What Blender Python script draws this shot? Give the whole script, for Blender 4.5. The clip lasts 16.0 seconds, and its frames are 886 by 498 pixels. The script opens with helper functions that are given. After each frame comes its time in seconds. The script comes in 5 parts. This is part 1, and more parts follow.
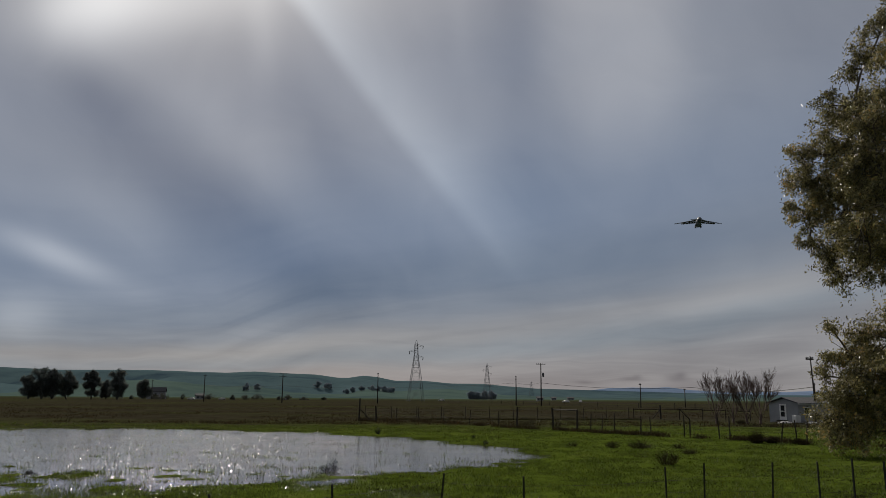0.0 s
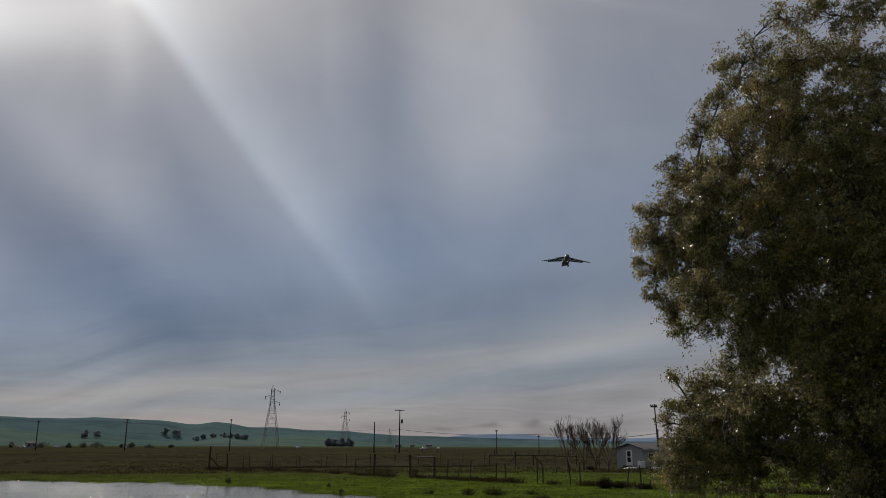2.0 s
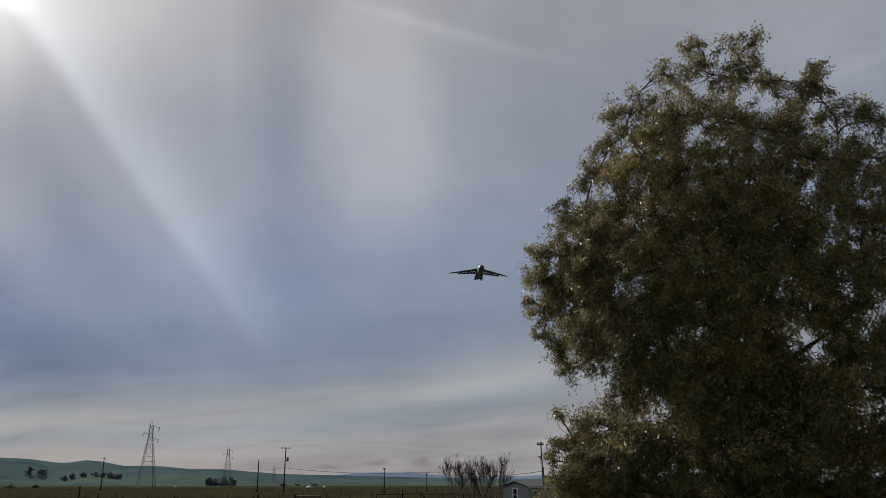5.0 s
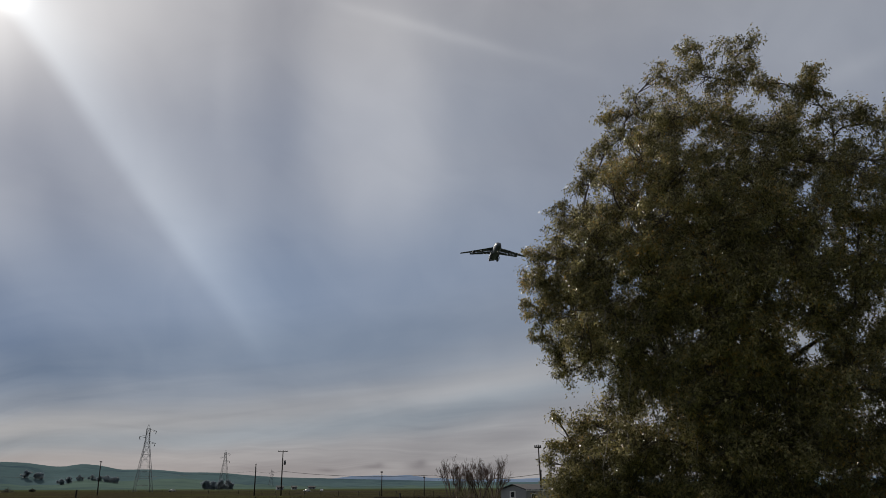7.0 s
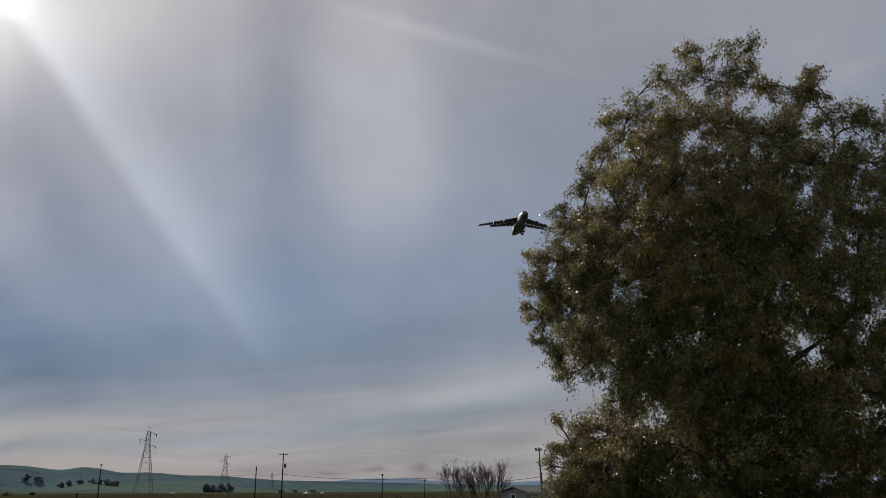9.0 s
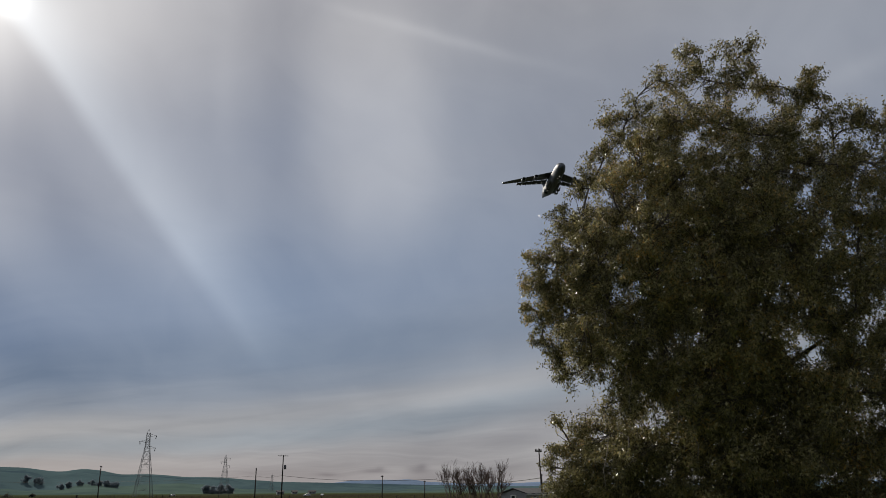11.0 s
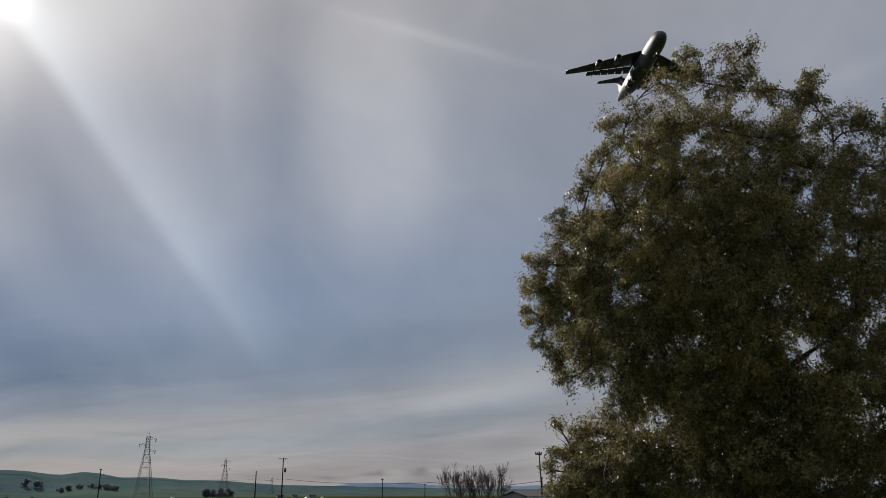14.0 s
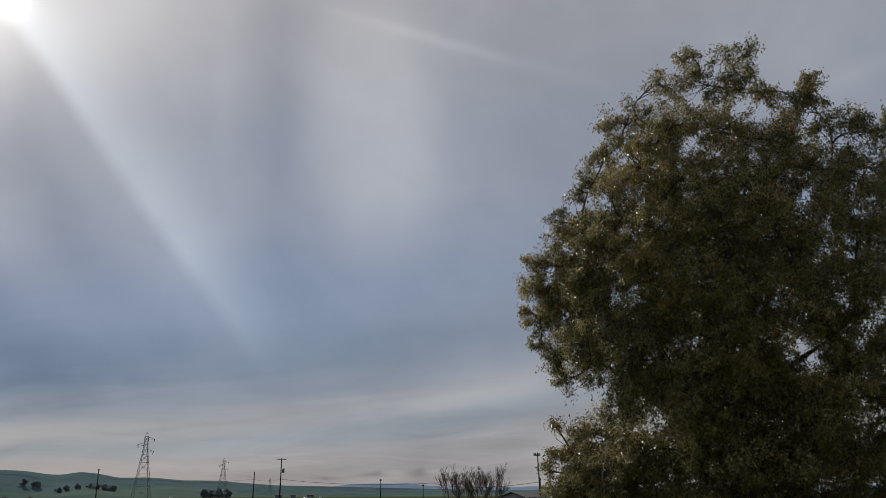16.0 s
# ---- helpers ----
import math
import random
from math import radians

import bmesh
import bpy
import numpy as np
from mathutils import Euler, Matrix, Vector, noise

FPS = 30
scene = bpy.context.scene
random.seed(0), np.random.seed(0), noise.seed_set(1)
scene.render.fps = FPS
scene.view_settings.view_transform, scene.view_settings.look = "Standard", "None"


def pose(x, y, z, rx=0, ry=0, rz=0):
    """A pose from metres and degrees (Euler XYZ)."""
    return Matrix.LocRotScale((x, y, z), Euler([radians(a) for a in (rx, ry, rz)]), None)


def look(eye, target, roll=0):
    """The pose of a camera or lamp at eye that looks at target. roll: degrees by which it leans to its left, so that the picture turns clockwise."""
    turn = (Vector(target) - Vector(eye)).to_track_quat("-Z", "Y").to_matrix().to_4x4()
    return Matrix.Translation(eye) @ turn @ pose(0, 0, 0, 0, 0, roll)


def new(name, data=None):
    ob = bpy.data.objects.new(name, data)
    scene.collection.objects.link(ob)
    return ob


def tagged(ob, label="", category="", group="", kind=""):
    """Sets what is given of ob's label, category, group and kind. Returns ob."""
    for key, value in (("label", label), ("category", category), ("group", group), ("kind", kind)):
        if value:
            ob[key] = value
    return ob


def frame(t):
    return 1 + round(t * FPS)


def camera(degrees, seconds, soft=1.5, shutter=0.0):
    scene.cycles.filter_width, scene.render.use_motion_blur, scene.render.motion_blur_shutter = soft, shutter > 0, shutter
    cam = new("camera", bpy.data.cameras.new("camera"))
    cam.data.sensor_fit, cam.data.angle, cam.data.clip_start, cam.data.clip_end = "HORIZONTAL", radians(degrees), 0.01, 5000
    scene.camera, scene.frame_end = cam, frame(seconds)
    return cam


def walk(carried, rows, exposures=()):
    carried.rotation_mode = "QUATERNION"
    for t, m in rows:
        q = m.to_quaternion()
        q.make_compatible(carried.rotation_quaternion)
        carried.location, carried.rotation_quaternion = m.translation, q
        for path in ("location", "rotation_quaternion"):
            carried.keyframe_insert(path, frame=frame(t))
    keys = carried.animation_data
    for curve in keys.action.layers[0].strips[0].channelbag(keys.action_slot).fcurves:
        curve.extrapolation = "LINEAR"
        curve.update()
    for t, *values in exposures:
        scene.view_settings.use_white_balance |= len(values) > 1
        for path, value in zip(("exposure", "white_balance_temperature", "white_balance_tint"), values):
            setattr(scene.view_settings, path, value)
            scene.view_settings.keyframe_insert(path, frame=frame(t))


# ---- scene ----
from mathutils.bvhtree import BVHTree

# ------------------------------------------------------------------ camera
EYE = (0.0, 0.0, 2.8)
cam = camera(58.0, 16.0, soft=0.8)
PATH = [  # seconds, yaw, pitch, roll
    (0, 0.00, 10.51, -0.40), (0.5, 0.06, 10.52, -0.36), (1, -0.12, 10.55, -0.40), (1.5, -4.55, 11.62, -0.36),
    (2, -9.93, 13.78, -0.22), (2.5, -12.41, 15.31, -0.22), (3, -15.35, 15.85, -0.10), (3.5, -17.06, 16.10, 0.00),
    (4, -17.50, 16.22, 0.02), (5.2, -17.72, 16.38, 0.06), (6.5, -17.85, 16.49, 0.11), (7, -17.87, 16.56, 0.18),
    (7.5, -17.83, 16.57, 0.21), (8, -17.82, 16.63, 0.22), (8.5, -17.84, 16.72, 0.21), (9, -17.83, 16.75, 0.22),
    (10.2, -17.83, 16.81, 0.27), (11.5, -17.83, 16.87, 0.31), (12, -17.83, 16.92, 0.32), (12.5, -17.83, 16.93, 0.33),
    (13, -17.82, 16.95, 0.31), (13.5, -17.82, 17.02, 0.28), (14, -17.82, 17.04, 0.30), (14.5, -17.86, 17.05, 0.31),
    (15, -17.86, 17.05, 0.29), (15.5, -17.89, 17.08, 0.22), (16, -17.94, 17.09, 0.20)]
walk(cam, [(t, pose(*EYE, 90 + pitch, roll, yaw)) for t, yaw, pitch, roll in PATH],
     [(0, -0.15), (1.0, -0.15), (3.5, 0.1), (16, 0.15)])

# ------------------------------------------------------------------ world and sun
SUN_AZ, SUN_EL = -14.5, 31.0          # degrees, clockwise from +y

SUN_WAY = Vector((math.sin(radians(SUN_AZ)) * math.cos(radians(SUN_EL)), math.cos(radians(SUN_AZ)) * math.cos(radians(SUN_EL)), math.sin(radians(SUN_EL))))


class Net:
    """Short hand for a node tree."""

    def __init__(self, tree):
        self.t = tree

    def node(self, kind, **kw):
        n = self.t.nodes.new(kind)
        for k, v in kw.items():
            setattr(n, k, v)
        return n

    def put(self, socket, v):
        if isinstance(v, bpy.types.NodeSocket):
            self.t.links.new(v, socket)
        else:
            socket.default_value = v

    def math(self, op, a, b=0.0, c=None, clamp=False):
        n = self.node("ShaderNodeMath", operation=op, use_clamp=clamp)
        self.put(n.inputs[0], a)
        self.put(n.inputs[1], b)
        if c is not None:
            self.put(n.inputs[2], c)
        return n.outputs[0]

    def ramp(self, fac, stops, mode="LINEAR"):
        n = self.node("ShaderNodeValToRGB")
        n.color_ramp.interpolation = mode
        e = n.color_ramp.elements
        while len(e) < len(stops):
            e.new(1.0)
        for s, (p, c) in zip(e, stops):
            s.position = p
            s.color = (*c, 1) if len(c) == 3 else c
        self.put(n.inputs[0], fac)
        return n.outputs[0]

    def noise(self, vec, scale, detail=4.0, rough=0.55, distort=0.0):
        n = self.node("ShaderNodeTexNoise")
        if vec is not None:
            self.put(n.inputs["Vector"], vec)
        n.inputs["Scale"].default_value = scale
        n.inputs["Detail"].default_value = detail
        n.inputs["Roughness"].default_value = rough
        n.inputs["Distortion"].default_value = distort
        return n.outputs[0]

    def mix(self, fac, a, b, blend="MIX"):
        n = self.node("ShaderNodeMix", data_type="RGBA", blend_type=blend)
        self.put(n.inputs[0], fac)
        self.put(n.inputs[6], a if isinstance(a, bpy.types.NodeSocket) else (*a, 1))
        self.put(n.inputs[7], b if isinstance(b, bpy.types.NodeSocket) else (*b, 1))
        return n.outputs[2]

    def xyz(self, a, b, c):
        n = self.node("ShaderNodeCombineXYZ")
        for s, v in zip(n.inputs, (a, b, c)):
            self.put(s, v)
        return n.outputs[0]


# Bright and dark parts of the cloud sheet, laid out on a plane that touches the sky dome at SKY_MID,
# in hundredths of its distance: right, up, half length, half breadth, lean, strength
SKY_MID = (17.83, 16.93)
CLOUDS = [
    (-54.4, 31.5, 2.7, 2.3, 0, 0.5), (-51.2, 34.0, 22.0, 11.0, 0, 0.23), (-82.2, 29.4, 12.0, 6.7, 0, 0.45),
    (-66.1, 27.7, 17.0, 5.3, 0, 0.2), (-32.4, -2.5, 8.0, 4.6, -58, 0.045),
    (-36.5, 11.0, 17.0, 5.5, -57, 0.034), (-26.8, 18.0, 9.0, 1.6, 90, 0.022),
    (-20.5, 17.0, 15.0, 2.8, 90, -0.028), (-68.2, 0.1, 29.7, 7.4, -35.5, -0.10), (-83.5, 16.5, 9.0, 4.2, -40, -0.06), (-49.5, 7.5, 11.0, 4.2, -55, -0.05), (-61.8, 6.4, 12.0, 3.9, -48, 0.06),
    (-55.4, 22.0, 2.8, 8.5, 0, 0.08), (-0.6, 26.8, 13.0, 0.75, -15.6, 0.05), (-1.0, 26.2, 11.0, 2.2, -15.6, 0.018), (52.5, 22.4, 5.0, 1.3, 24, 0.03)]
CLOUDS_LOW = [
    (11.7, -0.6, 15.0, 10.0, 0, 0.03),
    (-8.8, -28.0, 1.6, 0.35, 0, -0.08), (-3.2, -27.8, 1.4, 0.5, 0, -0.09), (-2.6, -27.4, 0.6, 0.4, 0, -0.05), (-8.0, -27.7, 0.6, 0.3, 0, -0.05), (-14.4, -28.3, 1.2, 0.25, 0, -0.06),
    (-95.0, -8.4, 11.3, 2.4, -21, 0.2), (-105.0, -17.6, 8.5, 3.4, 0, 0.17), (-53.3, -14.1, 15.6, 4.2, 0, -0.03),
    (-5.9, -21.1, 29.7, 2.4, 9, 0.05), (8.2, -16.9, 15.6, 3.4, 14, 0.055), (-47.7, -22.0, 10.6, 1.7, 0, 0.06),
    (-1.7, -21.3, 10.6, 1.1, 6, -0.045), (47.1, 26.9, 18.4, 13.4, 0, 0.03), (-82.3, -2.1, 8.5, 4.2, -30, 0.03)]


def build_world():
    world = bpy.data.worlds.new("sky")
    scene.world = world
    world.use_nodes = True
    world.node_tree.nodes.clear()
    n = Net(world.node_tree)
    sky = n.node("ShaderNodeTexSky", sky_type="NISHITA", sun_disc=False)
    sky.sun_elevation, sky.sun_rotation = radians(SUN_EL), radians(SUN_AZ)
    way = n.node("ShaderNodeTexCoord").outputs["Generated"]
    sep = n.node("ShaderNodeSeparateXYZ")
    n.put(sep.inputs[0], way)
    x, y, z = sep.outputs
    az = n.math("MULTIPLY", n.math("ARCTAN2", x, y), 180 / math.pi)
    el = n.math("MULTIPLY", n.math("ARCSINE", n.math("MINIMUM", n.math("MAXIMUM", z, -1.0), 1.0)), 180 / math.pi)
    # soft warping so that no edge is a clean curve
    warp = n.noise(n.xyz(n.math("MULTIPLY", az, 0.07), n.math("MULTIPLY", el, 0.07), 3.0), 1.0, 3.0)
    warp = n.math("SUBTRACT", warp, 0.5)
    azw = n.math("ADD", az, n.math("MULTIPLY", warp, 3.0))
    elw = n.math("ADD", el, n.math("MULTIPLY", warp, 2.0))
    # the pale belt over the horizon climbs towards the right
    tilt = n.math("MULTIPLY", n.math("MINIMUM", n.math("MAXIMUM", azw, -22.0), 45.0), -0.13)
    tilt = n.math("ADD", tilt, n.math("MULTIPLY", n.math("DIVIDE", n.math("SUBTRACT", -9.0, azw), 7.0, clamp=True), 1.7))
    elb = n.math("MAXIMUM", n.math("ADD", elw, n.math("MULTIPLY", tilt, n.math("DIVIDE", elw, 6.0, clamp=True))), 0.0)
    base = n.ramp(n.math("DIVIDE", elb, 60.0, clamp=True), [
        (0.0, (0.262, 0.258, 0.282)), (0.03, (0.252, 0.250, 0.280)), (0.050, (0.180, 0.214, 0.268)),
        (0.072, (0.236, 0.246, 0.280)), (0.105, (0.172, 0.208, 0.276)), (0.135, (0.140, 0.186, 0.270)), (0.20, (0.166, 0.217, 0.316)),
        (0.36, (0.238, 0.265, 0.328)), (0.55, (0.304, 0.306, 0.332)), (1.0, (0.345, 0.347, 0.368))], "EASE")
    total = None
    ca, sa, ce, se = math.cos(radians(SKY_MID[0])), math.sin(radians(SKY_MID[0])), math.cos(radians(SKY_MID[1])), math.sin(radians(SKY_MID[1]))

    def along(vec):
        d = n.node("ShaderNodeVectorMath", operation="DOT_PRODUCT")
        n.put(d.inputs[0], way)
        d.inputs[1].default_value = vec
        return d.outputs["Value"]

    ahead = along((sa * ce, ca * ce, se))
    front = n.math("MULTIPLY", ahead, 4.0, clamp=True)
    deep = n.math("MULTIPLY", n.math("MAXIMUM", ahead, 0.05), 0.01)
    rawx, rawy = n.math("DIVIDE", along((ca, -sa, 0)), deep), n.math("DIVIDE", along((-sa * se, -ca * se, ce)), deep)
    px = n.math("ADD", rawx, n.math("MULTIPLY", warp, 3.0))
    py = n.math("ADD", rawy, n.math("MULTIPLY", warp, 2.0))
    for a0, e0, su, sv, lean, amp in CLOUDS + CLOUDS_LOW:
        c, s = math.cos(radians(lean)), math.sin(radians(lean))
        du, dv = n.math("SUBTRACT", px, a0), n.math("SUBTRACT", py, e0)
        u = n.math("MULTIPLY", n.math("MULTIPLY_ADD", du, c, n.math("MULTIPLY", dv, s)), 1 / su)
        v = n.math("MULTIPLY", n.math("MULTIPLY_ADD", dv, c, n.math("MULTIPLY", du, -s)), 1 / sv)
        q = n.math("MULTIPLY_ADD", u, u, n.math("MULTIPLY", v, v))
        g = n.math("MULTIPLY", n.math("POWER", 2.71828, n.math("MULTIPLY", q, -1.0)), amp)
        total = g if total is None else n.math("ADD", total, g)
    total = n.math("MULTIPLY", total, front)
    # the broad pale window in the sheet, warmer than its surroundings
    wx, wy = n.math("MULTIPLY", n.math("ADD", px, 8.4), 1 / 8.2), n.math("MULTIPLY", n.math("SUBTRACT", py, 15.5), 1 / 16.5)
    wq = n.math("MULTIPLY_ADD", wx, wx, n.math("MULTIPLY", wy, wy))
    window = n.math("MULTIPLY", n.math("POWER", 2.71828, n.math("MULTIPLY", n.math("MULTIPLY", wq, wq), -0.9)), 0.10)
    window = n.math("MULTIPLY", window, front)
    # the great shaft under the sun: one crisp edge, the other dissolving
    rx, ry = n.math("ADD", rawx, 55.8), n.math("SUBTRACT", rawy, 31.2)
    shaft_l = n.math("MULTIPLY_ADD", rx, 0.572, n.math("MULTIPLY", ry, -0.820))
    shaft_s = n.math("MULTIPLY_ADD", rx, 0.820, n.math("MULTIPLY", ry, 0.572))
    crisp = n.node("ShaderNodeMapRange", interpolation_type="SMOOTHSTEP")
    n.put(crisp.inputs[0], n.math("MULTIPLY_ADD", warp, 2.0, shaft_s))
    crisp.inputs[1].default_value, crisp.inputs[2].default_value = -0.7, 2.2
    fall = n.math("DIVIDE", n.math("MAXIMUM", shaft_s, 0.0), n.math("MULTIPLY_ADD", shaft_l, 0.03, 5.6))
    fall = n.math("POWER", 2.71828, n.math("MULTIPLY", n.math("MULTIPLY", fall, fall), -1.0))
    reach = n.ramp(n.math("DIVIDE", shaft_l, 80.0, clamp=True), [(0.0, (0.27,) * 3), (0.12, (0.20,) * 3), (0.3, (0.115,) * 3),
                   (0.48, (0.112,) * 3), (0.60, (0.060,) * 3), (0.78, (0.0,) * 3)], "EASE")
    shaft = n.math("MULTIPLY", n.math("MULTIPLY", crisp.outputs[0], fall), n.math("MULTIPLY", reach, front))
    # thin layered streaks low over the hills, broad soft mottling above
    low = n.noise(n.xyz(n.math("MULTIPLY", az, 0.055), n.math("MULTIPLY", n.math("ADD", el, tilt), 0.55), 0.0), 1.0, 4.0, 0.5, 0.6)
    low = n.math("MULTIPLY", n.math("SUBTRACT", low, 0.5), n.ramp(n.math("DIVIDE", el, 20.0, clamp=True),
                 [(0.0, (0.22, 0.22, 0.22)), (0.25, (0.18, 0.18, 0.18)), (0.45, (0.04, 0.04, 0.04)), (1, (0, 0, 0))]))
    fine = n.noise(n.xyz(n.math("MULTIPLY", az, 0.075), n.math("MULTIPLY", n.math("ADD", el, n.math("MULTIPLY", warp, 2.5)), 1.15), 11.0), 1.0, 4.0, 0.55, 0.9)
    fine = n.math("MULTIPLY", n.math("SUBTRACT", fine, 0.5), n.ramp(n.math("DIVIDE", el, 10.0, clamp=True),
                  [(0.0, (0.20, 0.20, 0.20)), (0.3, (0.13, 0.13, 0.13)), (0.55, (0.04, 0.04, 0.04)), (1, (0, 0, 0))]))
    low = n.math("ADD", low, fine)
    soft = n.noise(n.xyz(n.math("MULTIPLY", azw, 0.09), n.math("MULTIPLY", elw, 0.06), 7.0), 1.0, 3.0, 0.5)
    soft = n.math("MULTIPLY", n.math("SUBTRACT", soft, 0.5), 0.10)
    torn = n.noise(n.xyz(n.math("MULTIPLY", azw, 0.16), n.math("MULTIPLY_ADD", azw, 0.05, n.math("MULTIPLY", elw, 0.22)), 21.0), 1.0, 5.0, 0.5, 0.8)
    soft = n.math("MULTIPLY_ADD", n.math("SUBTRACT", torn, 0.5), 0.055, soft)
    # shafts that fan out from the sun behind the sheet
    u0, v0 = CLOUDS[0][0], CLOUDS[0][1]
    da, de = n.math("SUBTRACT", px, u0), n.math("SUBTRACT", py, v0)
    fan = n.math("ARCTAN2", de, da)
    away = n.math("SQRT", n.math("MULTIPLY_ADD", da, da, n.math("MULTIPLY", de, de)))
    rays = n.noise(n.xyz(n.math("MULTIPLY", fan, 2.0), n.math("MULTIPLY", away, 0.02), 5.0), 1.0, 2.0, 0.45)
    rays = n.math("MULTIPLY", n.math("SUBTRACT", rays, 0.5), n.ramp(n.math("DIVIDE", away, 60.0, clamp=True),
                  [(0.0, (0, 0, 0)), (0.35, (0.07, 0.07, 0.07)), (0.5, (0.07, 0.07, 0.07)), (0.75, (0.0, 0.0, 0.0))]))
    rays = n.math("MULTIPLY", rays, front)
    add = n.math("ADD", n.math("ADD", n.math("ADD", total, low), soft), rays)
    tint = n.mix(1.0, n.xyz(add, add, add), (1.0, 0.985, 0.94), "MULTIPLY")
    # the sheet thickens to plain grey away from the sun
    grey = n.math("MULTIPLY", n.math("DIVIDE", n.math("SUBTRACT", azw, 4.0), 26.0, clamp=True), 0.55)
    base = n.mix(grey, base, n.mix(0.5, base, (0.268, 0.262, 0.262)))
    cloud = n.mix(1.0, base, tint, "ADD")
    cloud = n.mix(1.0, cloud, n.mix(1.0, n.xyz(window, window, window), (1.06, 0.98, 0.86), "MULTIPLY"), "ADD")
    cloud = n.mix(1.0, cloud, n.mix(1.0, n.xyz(shaft, shaft, shaft), (0.90, 1.0, 1.06), "MULTIPLY"), "ADD")
    # a veil thin enough to show the sun scatters forwards: the sheet is dimmer on the side away from it
    veil = n.math("MULTIPLY_ADD", along(tuple(SUN_WAY)), 1.3, 0.6, clamp=True)
    veil = n.math("MULTIPLY_ADD", veil, 0.55, 0.45)
    cloud = n.mix(1.0, cloud, n.xyz(veil, veil, veil), "MULTIPLY")
    b1, b2 = n.node("ShaderNodeBackground"), n.node("ShaderNodeBackground")
    n.put(b1.inputs[0], sky.outputs[0])
    b1.inputs[1].default_value = 0.08
    n.put(b2.inputs[0], cloud)
    b2.inputs[1].default_value = 1.0
    m = n.node("ShaderNodeMixShader")
    m.inputs[0].default_value = 0.93
    n.put(m.inputs[1], b1.outputs[0])
    n.put(m.inputs[2], b2.outputs[0])
    out = n.node("ShaderNodeOutputWorld")
    n.put(out.inputs[0], m.outputs[0])


build_world()
sun = new("sun", bpy.data.lights.new("sun", "SUN"))
sun.data.energy, sun.data.angle, sun.data.color = 3.6, radians(2.5), (1.0, 0.93, 0.82)
sun.matrix_world = look(SUN_WAY * 100, (0, 0, 0))


# ------------------------------------------------------------------ materials
def material(name, build):
    m = bpy.data.materials.new(name)
    m.use_nodes = True
    m.node_tree.nodes.clear()
    n = Net(m.node_tree)
    p = n.node("ShaderNodeBsdfPrincipled")
    out = n.node("ShaderNodeOutputMaterial")
    n.put(out.inputs[0], p.outputs[0])
    build(n, p, out)
    return m


def plain(name, color, rough=0.7, metal=0.0, vary=0.25, scale=3.0, bump=0.0, bump_scale=20.0):
    """Two-scale mottled surface."""
    def build(n, p, out):
        co = n.node("ShaderNodeTexCoord").outputs["Object"]
        big, fine = n.noise(co, scale, 5.0), n.noise(co, scale * 9.0, 4.0)
        f = n.math("ADD", n.math("MULTIPLY", big, 0.65), n.math("MULTIPLY", fine, 0.35))
        lo, hi = [c * (1 - vary) for c in color], [min(1, c * (1 + vary)) for c in color]
        n.put(p.inputs["Base Color"], n.ramp(f, [(0.3, lo), (0.7, hi)]))
        n.put(p.inputs["Roughness"], n.math("MULTIPLY_ADD", fine, 0.25, rough - 0.12, clamp=True))
        p.inputs["Metallic"].default_value = metal
        if bump:
            b = n.node("ShaderNodeBump")
            b.inputs["Strength"].default_value = bump
            b.inputs["Distance"].default_value = 0.02
            n.put(b.inputs["Height"], n.noise(co, bump_scale, 5.0))
            n.put(p.inputs["Normal"], b.outputs[0])
    return material(name, build)


def leafy(name, color, rough=0.5, vary=0.5, through_leaf=0.25, shine=0.5):
    """Leaves that differ one from another, with a little light coming through."""
    def build(n, p, out):
        g = n.node("ShaderNodeNewGeometry")
        r = g.outputs["Random Per Island"]
        co = n.node("ShaderNodeTexCoord").outputs["Object"]
        patch = n.math("ADD", n.math("MULTIPLY", n.noise(co, 0.22, 3.0), 0.6), n.math("MULTIPLY", n.noise(co, 0.9, 2.0), 0.6))
        f = n.math("ADD", n.math("MULTIPLY", r, 0.75), n.math("MULTIPLY", n.math("SUBTRACT", patch, 0.45), 1.1), clamp=True)
        a = [c * (1 - vary) for c in color]
        b = [c * (1 + vary) for c in color]
        warm = (color[0] * 1.9, color[1] * 1.35, color[2] * 0.9)
        col = n.ramp(f, [(0.15, a), (0.6, color), (0.85, b), (0.98, warm)])
        n.put(p.inputs["Base Color"], col)
        p.inputs["Roughness"].default_value = rough
        p.inputs["Specular IOR Level"].default_value = shine
        t = n.node("ShaderNodeBsdfTranslucent")
        n.put(t.inputs[0], col)
        m = n.node("ShaderNodeMixShader")
        m.inputs[0].default_value = through_leaf
        n.put(m.inputs[1], p.outputs[0])
        n.put(m.inputs[2], t.outputs[0])
        n.put(out.inputs[0], m.outputs[0])
    return material(name, build)


